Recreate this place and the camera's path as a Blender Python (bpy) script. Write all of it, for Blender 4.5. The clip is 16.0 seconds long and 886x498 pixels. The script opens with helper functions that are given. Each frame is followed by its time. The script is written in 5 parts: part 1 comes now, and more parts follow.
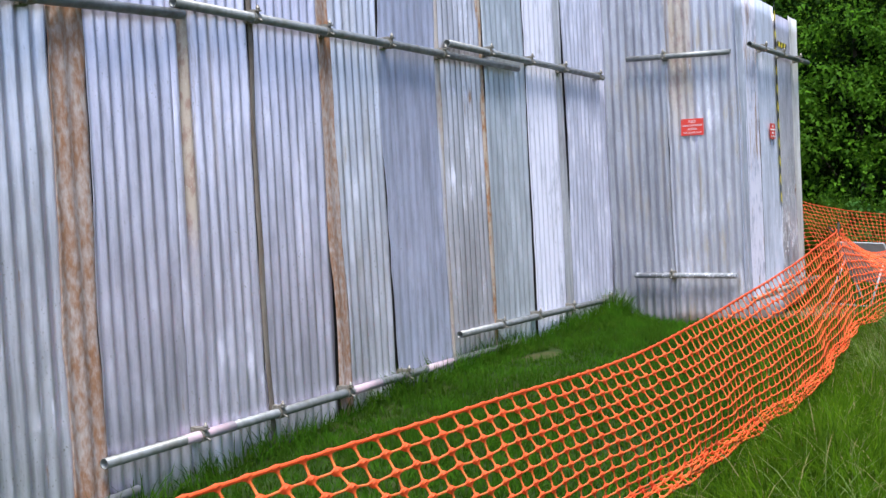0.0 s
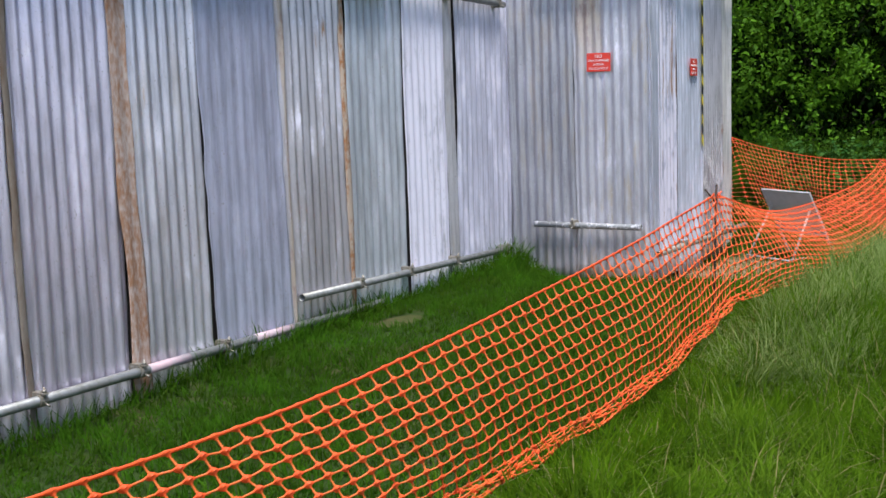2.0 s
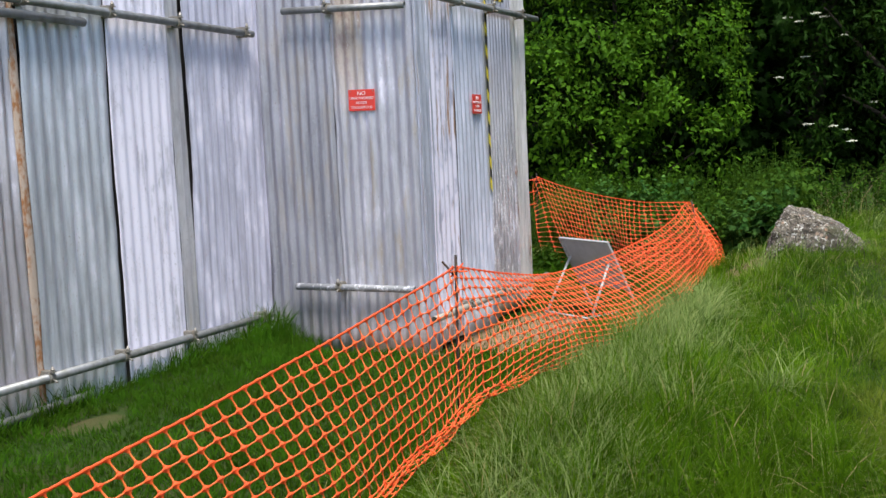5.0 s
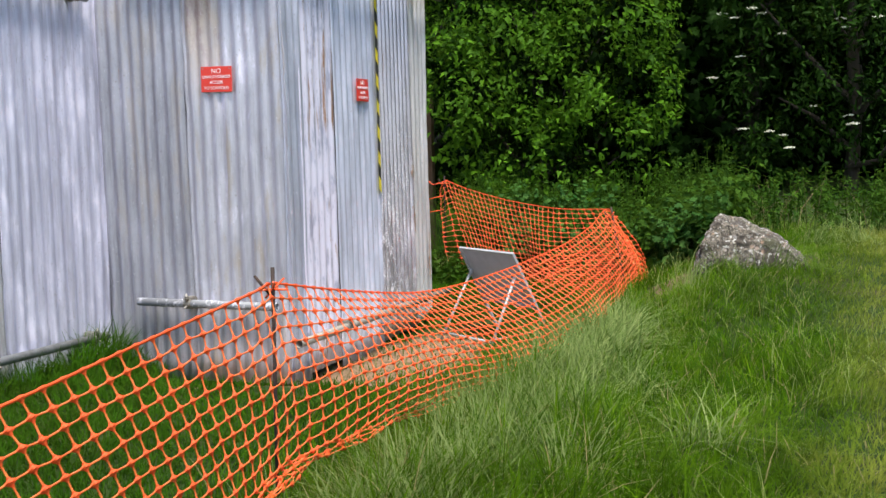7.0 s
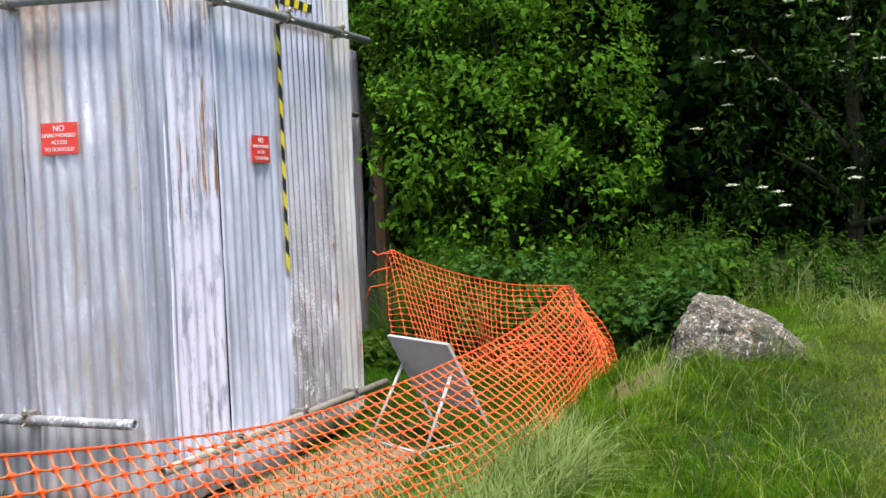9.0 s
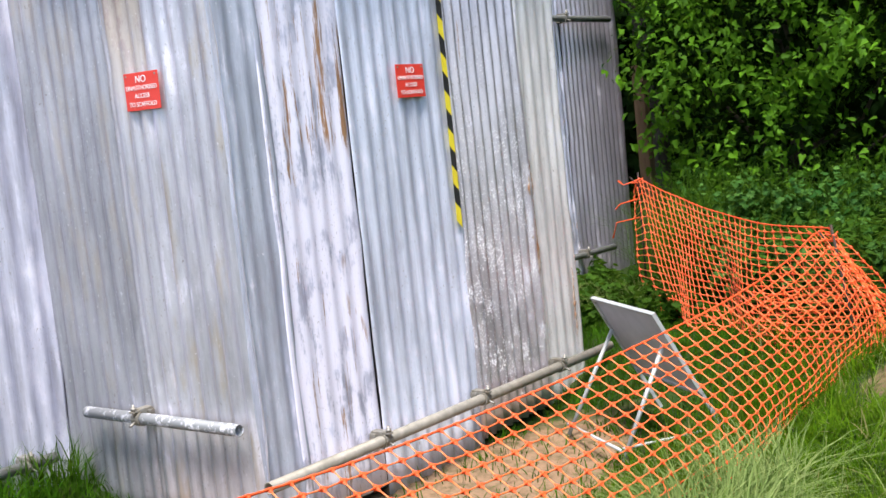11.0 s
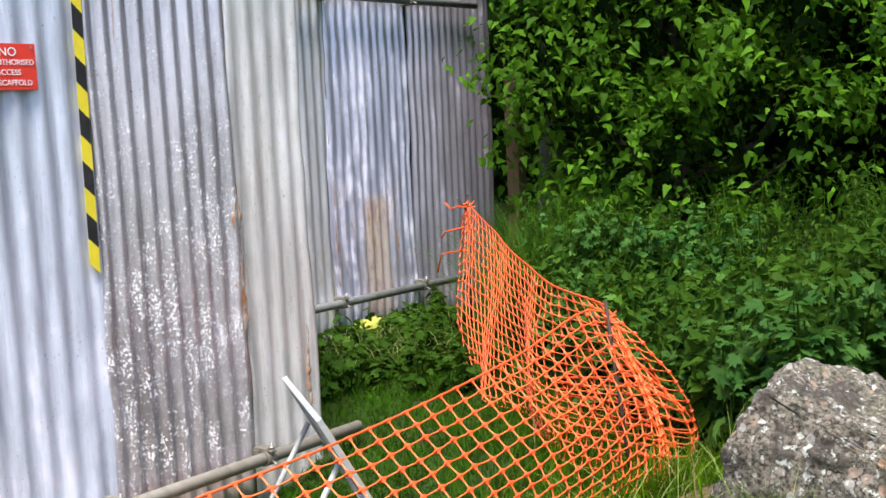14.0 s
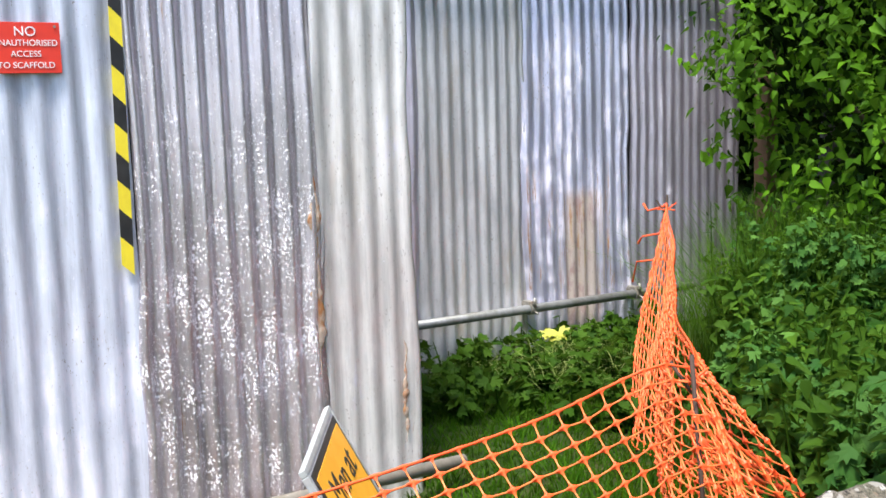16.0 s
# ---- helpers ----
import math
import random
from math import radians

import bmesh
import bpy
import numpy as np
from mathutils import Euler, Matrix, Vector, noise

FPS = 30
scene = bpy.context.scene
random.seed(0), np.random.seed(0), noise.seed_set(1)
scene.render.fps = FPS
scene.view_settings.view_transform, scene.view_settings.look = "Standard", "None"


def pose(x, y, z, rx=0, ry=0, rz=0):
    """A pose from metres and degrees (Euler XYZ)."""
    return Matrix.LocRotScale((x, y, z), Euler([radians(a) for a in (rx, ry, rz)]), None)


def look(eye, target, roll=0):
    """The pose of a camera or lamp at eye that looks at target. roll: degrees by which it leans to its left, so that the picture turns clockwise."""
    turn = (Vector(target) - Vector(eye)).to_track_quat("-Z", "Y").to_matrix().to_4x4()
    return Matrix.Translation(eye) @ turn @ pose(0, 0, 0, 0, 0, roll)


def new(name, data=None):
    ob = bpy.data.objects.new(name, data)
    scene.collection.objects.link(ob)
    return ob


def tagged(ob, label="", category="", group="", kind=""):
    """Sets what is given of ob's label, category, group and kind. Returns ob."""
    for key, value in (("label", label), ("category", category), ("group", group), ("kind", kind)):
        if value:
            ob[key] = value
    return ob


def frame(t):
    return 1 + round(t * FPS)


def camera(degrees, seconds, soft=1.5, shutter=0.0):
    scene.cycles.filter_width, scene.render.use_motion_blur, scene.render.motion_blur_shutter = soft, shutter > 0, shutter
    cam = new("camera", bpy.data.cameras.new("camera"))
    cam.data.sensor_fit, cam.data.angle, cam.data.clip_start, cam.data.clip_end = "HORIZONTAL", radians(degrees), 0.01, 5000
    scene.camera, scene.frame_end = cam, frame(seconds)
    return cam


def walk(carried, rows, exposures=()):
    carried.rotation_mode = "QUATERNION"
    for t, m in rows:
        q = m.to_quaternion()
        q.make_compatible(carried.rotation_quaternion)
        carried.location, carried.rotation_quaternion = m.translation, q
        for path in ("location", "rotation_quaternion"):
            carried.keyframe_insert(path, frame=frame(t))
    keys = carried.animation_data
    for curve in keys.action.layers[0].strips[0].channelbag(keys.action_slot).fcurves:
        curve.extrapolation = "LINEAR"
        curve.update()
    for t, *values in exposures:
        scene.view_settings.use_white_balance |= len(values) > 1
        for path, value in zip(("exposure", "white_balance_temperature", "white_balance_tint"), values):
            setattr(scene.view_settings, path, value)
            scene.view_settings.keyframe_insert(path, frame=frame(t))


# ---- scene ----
cam = camera(42.7, 16.0, shutter=0.15)
PATH = [
    (0, (3.636, -6.666, 1.371), (2.66, -4.922, 1.282), -3.1),
    (0.5, (3.694, -6.358, 1.38), (2.695, -4.63, 1.248), -2.3),
    (1, (3.816, -6.053, 1.433), (2.827, -4.32, 1.295), -2.5),
    (1.5, (3.889, -5.738, 1.433), (2.911, -4.002, 1.263), -1.8),
    (2, (4.016, -5.462, 1.532), (3.051, -3.726, 1.291), -2.0),
    (2.5, (4.037, -5.208, 1.584), (3.193, -3.409, 1.361), -2.8),
    (3, (4.141, -4.965, 1.599), (3.316, -3.156, 1.379), -2.4),
    (3.5, (4.175, -4.74, 1.596), (3.375, -2.923, 1.356), -2.5),
    (4, (4.164, -4.488, 1.609), (3.436, -2.64, 1.376), -3.6),
    (4.2, (4.147, -4.399, 1.628), (3.412, -2.552, 1.409), -3.2),
    (6.3, (4.105, -3.217, 1.492), (3.411, -1.351, 1.303), -0.9),
    (6.5, (4.061, -3.069, 1.471), (3.404, -1.187, 1.307), -1.0),
    (7, (4.037, -2.734, 1.475), (3.398, -0.848, 1.289), -1.6),
    (7.5, (4.059, -2.366, 1.488), (3.4, -0.485, 1.313), 0.0),
    (8, (4.031, -1.987, 1.492), (3.397, -0.094, 1.365), -1.2),
    (8.2, (4.033, -1.862, 1.494), (3.419, 0.038, 1.385), -2.2),
    (10.3, (4.086, -0.324, 1.587), (3.23, 1.482, 1.513), -2.0),
    (10.5, (4.135, -0.179, 1.592), (3.16, 1.563, 1.469), -3.1),
    (11, (4.231, 0.16, 1.607), (3.044, 1.756, 1.398), -6.1),
    (11.5, (4.262, 0.488, 1.613), (2.98, 2.009, 1.401), -6.6),
    (12, (4.352, 0.787, 1.649), (3.006, 2.241, 1.374), -5.0),
    (12.5, (4.325, 1.122, 1.64), (3.151, 2.722, 1.391), -3.2),
    (13, (4.322, 1.459, 1.626), (3.155, 3.063, 1.373), -4.0),
    (13.5, (4.356, 1.777, 1.648), (3.175, 3.375, 1.418), -2.9),
    (14, (4.374, 2.101, 1.626), (3.181, 3.689, 1.389), -2.7),
    (14.5, (4.423, 2.394, 1.617), (3.153, 3.923, 1.392), -2.8),
    (15, (4.504, 2.685, 1.602), (3.089, 4.073, 1.335), -1.6),
    (15.5, (4.504, 2.994, 1.616), (2.971, 4.243, 1.314), -1.3),
    (16, (4.54, 3.235, 1.638), (2.915, 4.372, 1.385), -1.7),
]
STOPS = [(0, 1.03), (1, 0.87), (2, 0.82), (4, 0.83), (6.5, 1.0), (8, 1.05), (10.3, 1.35), (11.2, 1.2), (12, 0.88), (12.7, 0.88), (13, 1.05), (14, 1.3), (14.5, 1.5), (16, 1.5)]
EXPOSURES = [(t, e, 6000 if t < 1.5 else 6250 if t < 3 else 6450, 10) for t, e in STOPS]
walk(cam, [(t, look(e, g, r)) for t, e, g, r in PATH], EXPOSURES)

# ---------------------------------------------------------------- sky, sun, exposure
world = bpy.data.worlds.new("sky")
scene.world = world
world.use_nodes = True
wn = world.node_tree
sky = wn.nodes.new("ShaderNodeTexSky")
sky.sky_type, sky.sun_disc = "NISHITA", False
sky.sun_elevation, sky.sun_rotation = radians(67), radians(143)
sky.air_density, sky.dust_density, sky.ozone_density = 1.0, 2.2, 2.0
wn.links.new(sky.outputs[0], wn.nodes["Background"].inputs[0])
wn.nodes["Background"].inputs[1].default_value = 0.125
sun = new("sun", bpy.data.lights.new("sun", "SUN"))
sun.data.energy, sun.data.angle, sun.data.color = 2.9, radians(15), (1.0, 0.95, 0.88)
sun.matrix_world = look((6.0, -3.0, 18.0), (1.5, 3, 0))


# ---------------------------------------------------------------- mesh helpers
def raw(name, verts, faces, mat=None, smooth=True):
    """A mesh from arrays; every face has the same number of corners."""
    verts, faces = np.asarray(verts, np.float32), np.asarray(faces, np.int32)
    me = bpy.data.meshes.new(name)
    n = faces.shape[1]
    me.vertices.add(len(verts))
    me.vertices.foreach_set("co", verts.ravel())
    me.loops.add(faces.size)
    me.loops.foreach_set("vertex_index", faces.ravel())
    me.polygons.add(len(faces))
    me.polygons.foreach_set("loop_start", np.arange(0, faces.size, n, dtype=np.int32))
    me.update(calc_edges=True)
    me.polygons.foreach_set("use_smooth", np.full(len(faces), smooth))
    if mat:
        me.materials.append(mat)
    me.validate()
    return me


def put(name, me, parent=None, label=""):
    ob = new(name, me)
    ob.parent = parent
    return tagged(ob, label)


def part(name, bm, material, parent, label=""):
    me = bpy.data.meshes.new(name)
    bm.to_mesh(me)
    bm.free()
    if material:
        me.materials.append(material)
    return put(name, me, parent, label)


def thing(name, label, category, group="", kind="", at=None):
    ob = new(name)
    ob.empty_display_size = 0.1
    if at is not None:
        ob.matrix_world = at
    return tagged(ob, label, category, group, kind)


def box(bm, lo, hi, bevel=0.0):
    lo, hi = Vector(lo), Vector(hi)
    m = Matrix.Translation((lo + hi) / 2) @ Matrix.Diagonal((*(hi - lo), 1))
    geo = bmesh.ops.create_cube(bm, size=1, matrix=m)
    if bevel:
        edges = {e for v in geo["verts"] for e in v.link_edges}
        bmesh.ops.bevel(bm, geom=list(edges), offset=bevel, segments=2, affect="EDGES", profile=0.6)
    return bm


def rod(bm, a, b, r, seg=10, r2=None):
    """A solid round bar from a to b."""
    a, b = Vector(a), Vector(b)
    m = Matrix.Translation((a + b) / 2) @ (b - a).to_track_quat("Z", "Y").to_matrix().to_4x4()
    bmesh.ops.create_cone(bm, cap_ends=True, segments=seg, radius1=r, radius2=r if r2 is None else r2, depth=(b - a).length, matrix=m)
    for f in bm.faces:
        f.smooth = len(f.verts) == 4
    return bm


def limb(points, radii, seg=8):
    """A tapered, bent stem through the points."""
    pts = [Vector(p) for p in points]
    verts, faces = [], []
    for i, p in enumerate(pts):
        d = (pts[min(i + 1, len(pts) - 1)] - pts[max(i - 1, 0)]).normalized()
        q = d.to_track_quat("Z", "Y")
        for k in range(seg):
            a = 2 * math.pi * k / seg
            verts.append(p + q @ Vector((math.cos(a), math.sin(a), 0)) * radii[i])
        if i:
            for k in range(seg):
                a, b = (i - 1) * seg + k, (i - 1) * seg + (k + 1) % seg
                faces.append((a, b, b + seg, a + seg))
    return np.array([tuple(v) for v in verts]), np.array(faces)


def merge(pieces):
    """Joins (verts, faces) pairs."""
    off, vs, fs = 0, [], []
    for v, f in pieces:
        vs.append(v)
        fs.append(np.asarray(f) + off)
        off += len(v)
    return np.concatenate(vs), np.concatenate(fs)


# ---------------------------------------------------------------- materials
def nodes_of(name):
    m = bpy.data.materials.new(name)
    m.use_nodes = True
    t = m.node_tree
    return m, t, t.nodes["Principled BSDF"]


def node(t, kind, **inputs):
    n = t.nodes.new(kind)
    for k, v in inputs.items():
        key = k.replace("_", " ")
        if hasattr(v, "is_output"):
            t.links.new(v, n.inputs[key])
        else:
            n.inputs[key].default_value = v
    return n


def math_node(t, op, a, b=0.0, clamp=False):
    n = t.nodes.new("ShaderNodeMath")
    n.operation, n.use_clamp = op, clamp
    for i, v in enumerate((a, b)):
        if hasattr(v, "is_output"):
            t.links.new(v, n.inputs[i])
        else:
            n.inputs[i].default_value = v
    return n.outputs[0]


def mixed(t, fac, a, b):
    n = t.nodes.new("ShaderNodeMix")
    n.data_type = "RGBA"
    for i, v in ((0, fac), (6, a), (7, b)):
        if hasattr(v, "is_output"):
            t.links.new(v, n.inputs[i])
        else:
            n.inputs[i].default_value = v if i == 0 else (*v, 1)
    return n.outputs[2]


def ramp(t, fac, lo, hi):
    n = t.nodes.new("ShaderNodeMapRange")
    t.links.new(fac, n.inputs[0])
    n.inputs[1].default_value, n.inputs[2].default_value = lo, hi
    n.interpolation_type = "SMOOTHSTEP"
    return n.outputs[0]


def noise_at(t, vec, scale, stretch=(1, 1, 1), detail=4.0, rough=0.6):
    mp = t.nodes.new("ShaderNodeMapping")
    mp.inputs[3].default_value = stretch
    t.links.new(vec, mp.inputs[0])
    n = node(t, "ShaderNodeTexNoise", Scale=scale, Detail=detail, Roughness=rough)
    t.links.new(mp.outputs[0], n.inputs["Vector"])
    return n.outputs[0]


def own_coords(t):
    """Object coordinates, shifted for each object by its random number."""
    tc = t.nodes.new("ShaderNodeTexCoord")
    oi = t.nodes.new("ShaderNodeObjectInfo")
    add = t.nodes.new("ShaderNodeVectorMath")
    add.operation = "ADD"
    sc = math_node(t, "MULTIPLY", oi.outputs["Random"], 37.0)
    t.links.new(tc.outputs["Object"], add.inputs[0])
    t.links.new(sc, add.inputs[1])
    return add.outputs[0], tc.outputs["Object"], oi.outputs["Random"]


def bump(t, bsdf, height, strength=0.3, dist=0.004):
    b = node(t, "ShaderNodeBump", Strength=strength, Distance=dist, Height=height)
    t.links.new(b.outputs[0], bsdf.inputs["Normal"])


def galvanised(name, tone, white=0.3, rust=0.1, flakes=0.0, metal=0.6, moss=0.0, rough=0.44, rust_span=None, soft=0.0, stains=()):
    """Weathered galvanised sheet: streaks down the sheet, white bloom, rust runs, flaking spots; stains: across, half width, foot, head, share."""
    m, t, b = nodes_of(name)
    vec, obj, rnd = own_coords(t)
    sep = t.nodes.new("ShaderNodeSeparateXYZ")
    t.links.new(obj, sep.inputs[0])
    streak = noise_at(t, vec, 1.0, (32, 32, 2.0), 7, 0.68)
    broad = noise_at(t, vec, 1.0, (4.2, 4.2, 1.5), 6, 0.66)
    blotch = noise_at(t, vec, 1.0, (18, 18, 8.0), 7, 0.74)
    grain = noise_at(t, vec, 70.0, (1, 1, 0.5), 3, 0.6)
    dark = tuple(c * 0.70 for c in tone)
    col = mixed(t, ramp(t, streak, 0.34, 0.62), dark, tone)
    col = mixed(t, ramp(t, broad, 0.40, 0.72), col, tuple(min(1, c * 1.18) for c in tone))
    col = mixed(t, math_node(t, "MULTIPLY", ramp(t, blotch, 0.54, 0.70), 0.32), col, tuple(c * 0.5 for c in tone))
    shade = math_node(t, "ADD", 0.86, math_node(t, "MULTIPLY", rnd, 0.28))
    hsv = node(t, "ShaderNodeHueSaturation", Value=shade, Color=col)
    col = hsv.outputs[0]
    # zinc bloom
    wsum = math_node(t, "ADD", math_node(t, "MULTIPLY", broad, 0.34), math_node(t, "ADD", math_node(t, "MULTIPLY", streak, 0.26), math_node(t, "MULTIPLY", blotch, 0.40)))
    wmask = math_node(t, "MULTIPLY", ramp(t, wsum, 0.63 - 0.20 * white - 0.25 * soft, 0.69 - 0.19 * white + 0.4 * soft), 0.9)
    col = mixed(t, wmask, col, (0.81, 0.79, 0.90))
    # rust runs
    rn = noise_at(t, vec, 1.0, (21, 21, 1.3), 6, 0.74)
    patch = noise_at(t, vec, 1.0, (2.8, 2.8, 1.1), 4, 0.6)
    rmask = math_node(t, "MULTIPLY", ramp(t, rn, 0.70 - 0.30 * rust, 0.75 - 0.28 * rust), ramp(t, patch, 0.62 - 0.34 * rust, 0.68 - 0.32 * rust))
    if rust_span:
        z0, z1 = rust_span
        rmask = math_node(t, "MULTIPLY", rmask, math_node(t, "MULTIPLY", ramp(t, sep.outputs[2], z0, z0 + 0.15), math_node(t, "SUBTRACT", 1.0, ramp(t, sep.outputs[2], z1 - 0.25, z1))))
    rcol = mixed(t, grain, (0.17, 0.08, 0.04), (0.43, 0.245, 0.12))
    halo = math_node(t, "MULTIPLY", ramp(t, patch, 0.60 - 0.2 * rust, 0.74), math_node(t, "MULTIPLY", ramp(t, rn, 0.5, 0.7), 0.5 * min(1.0, rust * 2)))
    col = mixed(t, halo, col, (0.44, 0.37, 0.25))
    col = mixed(t, rmask, col, rcol)
    metal_now = math_node(t, "MULTIPLY", math_node(t, "SUBTRACT", 1.0, rmask), metal)
    metal_now = math_node(t, "MULTIPLY", metal_now, math_node(t, "SUBTRACT", 1.0, math_node(t, "MULTIPLY", wmask, 0.8)))
    if flakes:
        band = math_node(t, "MULTIPLY", ramp(t, sep.outputs[2], -0.1, 0.35), math_node(t, "SUBTRACT", 1.0, ramp(t, sep.outputs[2], 0.9, 2.5)))
        spots = noise_at(t, vec, 1.0, (120, 120, 100), 3, 0.68)
        lumps = noise_at(t, vec, 1.0, (12, 12, 7), 3, 0.6)
        amount = math_node(t, "MULTIPLY", band, math_node(t, "ADD", 0.45, math_node(t, "MULTIPLY", ramp(t, lumps, 0.38, 0.68), 0.6)))
        fm = ramp(t, math_node(t, "ADD", spots, math_node(t, "MULTIPLY", amount, 0.16)), 0.68, 0.715)
        col = mixed(t, fm, col, (0.82, 0.80, 0.83))
        metal_now = math_node(t, "MULTIPLY", metal_now, math_node(t, "SUBTRACT", 1.0, fm))
    for cx, half, z0, z1, share in stains:
        off = math_node(t, "ABSOLUTE", math_node(t, "SUBTRACT", sep.outputs[0], cx))
        inside = math_node(t, "SUBTRACT", 1.0, ramp(t, math_node(t, "ADD", math_node(t, "DIVIDE", off, half), math_node(t, "MULTIPLY", math_node(t, "SUBTRACT", streak, 0.5), 2.2)), 0.6, 1.2))
        high = math_node(t, "MULTIPLY", ramp(t, math_node(t, "ADD", sep.outputs[2], broad), z0 + 0.3, z0 + 0.9), math_node(t, "SUBTRACT", 1.0, ramp(t, sep.outputs[2], z1 - 0.1, z1)))
        wash = math_node(t, "MULTIPLY", math_node(t, "MULTIPLY", inside, high), share)
        brown = mixed(t, ramp(t, blotch, 0.45, 0.62), (0.46, 0.36, 0.24), (0.27, 0.13, 0.055))
        col = mixed(t, wash, col, brown)
        metal_now = math_node(t, "MULTIPLY", metal_now, math_node(t, "SUBTRACT", 1.0, wash))
    if moss:
        mm = math_node(t, "MULTIPLY", ramp(t, noise_at(t, vec, 1.0, (8, 8, 1.4), 5, 0.65), 0.52, 0.68), moss)
        col = mixed(t, mm, col, (0.47, 0.39, 0.29))
    # fine pits and specks
    pits = noise_at(t, vec, 1.0, (120, 120, 60), 3, 0.6)
    crowd = ramp(t, noise_at(t, vec, 1.0, (5, 5, 2.5), 3, 0.6), 0.4, 0.7)
    col = mixed(t, math_node(t, "MULTIPLY", ramp(t, pits, 0.63, 0.69), math_node(t, "ADD", 0.16, math_node(t, "MULTIPLY", crowd, 0.55))), col, (0.20, 0.16, 0.13))
    col = mixed(t, math_node(t, "MULTIPLY", ramp(t, math_node(t, "SUBTRACT", 1.0, pits), 0.66, 0.72), 0.6), col, (0.84, 0.83, 0.88))
    t.links.new(col, b.inputs["Base Color"])
    t.links.new(metal_now, b.inputs["Metallic"])
    t.links.new(math_node(t, "ADD", math_node(t, "MULTIPLY", blotch, 0.3), rough - 0.14), b.inputs["Roughness"])
    bump(t, b, math_node(t, "ADD", grain, math_node(t, "MULTIPLY", streak, 1.5)), 0.25, 0.003)
    return m


def plain(name, a, b2, scale=20.0, stretch=(1, 1, 1), rough=0.6, metal=0.0, relief=0.3, dist=0.003, lo=0.35, hi=0.7):
    """Two tones mixed at two scales, with fine relief."""
    m, t, b = nodes_of(name)
    vec, obj, rnd = own_coords(t)
    n1 = noise_at(t, vec, scale, stretch, 5, 0.6)
    n2 = noise_at(t, vec, scale * 0.17, stretch, 3, 0.5)
    f = ramp(t, math_node(t, "ADD", math_node(t, "MULTIPLY", n1, 0.6), math_node(t, "MULTIPLY", n2, 0.4)), lo, hi)
    t.links.new(mixed(t, f, a, b2), b.inputs["Base Color"])
    b.inputs["Metallic"].default_value = metal
    t.links.new(math_node(t, "ADD", math_node(t, "MULTIPLY", n1, 0.25), rough - 0.12), b.inputs["Roughness"])
    bump(t, b, n1, relief, dist)
    return m


def leafy(name, a, b2, rough=0.45, through_light=0.3, brown=0.0, gloss=0.3, pale=0.0, dry=0.0, tuft=0.0):
    """Leaves or blades, each with a tone of its own, that let some light through."""
    m, t, b = nodes_of(name)
    geo = t.nodes.new("ShaderNodeNewGeometry")
    r = geo.outputs["Random Per Island"]
    col = mixed(t, math_node(t, "POWER", r, 1.6), a, b2)
    tc = t.nodes.new("ShaderNodeTexCoord")
    n = noise_at(t, tc.outputs["Object"], 0.8, (1, 1, 1), 3, 0.5)
    col = mixed(t, ramp(t, n, 0.35, 0.7), col, tuple(0.75 * (x + y) / 2 for x, y in zip(a, b2)))
    if tuft:
        n5 = noise_at(t, tc.outputs["Object"], 6.5, (1, 1, 0.2), 3, 0.6)
        tone = math_node(t, "ADD", 1.0 - 0.5 * tuft, math_node(t, "MULTIPLY", ramp(t, n5, 0.36, 0.66), tuft * 0.9))
        col = node(t, "ShaderNodeHueSaturation", Value=tone, Color=col).outputs[0]
    if pale:
        n3 = noise_at(t, tc.outputs["Object"], 1.7, (1, 1, 0.3), 4, 0.6)
        col = mixed(t, math_node(t, "MULTIPLY", ramp(t, n3, 0.48, 0.68), pale), col, (0.20, 0.34, 0.025))
    if dry:
        # worn, drier strip along the top of the bank
        sep = t.nodes.new("ShaderNodeSeparateXYZ")
        t.links.new(tc.outputs["Object"], sep.inputs[0])
        n4 = noise_at(t, tc.outputs["Object"], 2.6, (1, 0.5, 0.3), 4, 0.6)
        edge = ramp(t, math_node(t, "ADD", sep.outputs[0], n4), 4.40, 5.05)
        col = mixed(t, math_node(t, "MULTIPLY", edge, dry), col, (0.27, 0.29, 0.05))
    if brown:
        r2 = math_node(t, "FRACT", math_node(t, "MULTIPLY", r, 91.7))
        col = mixed(t, math_node(t, "GREATER_THAN", r2, 1 - brown), col, (0.30, 0.26, 0.11))
    t.links.new(col, b.inputs["Base Color"])
    b.inputs["Roughness"].default_value = rough
    b.inputs["Specular IOR Level"].default_value = gloss
    tr = node(t, "ShaderNodeBsdfTranslucent", Color=mixed(t, 0.5, col, (0.16, 0.30, 0.03)))
    mx = t.nodes.new("ShaderNodeMixShader")
    mx.inputs[0].default_value = through_light
    t.links.new(b.outputs[0], mx.inputs[1])
    t.links.new(tr.outputs[0], mx.inputs[2])
    t.links.new(mx.outputs[0], t.nodes["Material Output"].inputs[0])
    return m


GREY = (0.645, 0.62, 0.69)
m_blue = galvanised("galvanised_blue", (0.70, 0.645, 0.765), 0.42, 0.16, metal=0.78, rough=0.36, soft=0.06)
m_grey = galvanised("galvanised_grey", GREY, 0.4, 0.26, moss=0.3, metal=0.8, rough=0.38, soft=0.08)
m_stained = galvanised("galvanised_stained_edge", (0.70, 0.65, 0.765), 0.5, 0.1, metal=0.75, rough=0.38, soft=0.08, stains=[(0.21, 0.06, 1.1, 3.4, 0.85), (0.02, 0.03, 1.5, 3.4, 0.4)])
m_smooth = galvanised("galvanised_smooth", (0.56, 0.57, 0.715), 0.25, 0.04, metal=0.55, soft=0.12)
m_dewy = galvanised("galvanised_speckled", (0.60, 0.63, 0.68), 0.42, 0.06, metal=0.6, soft=0.10)
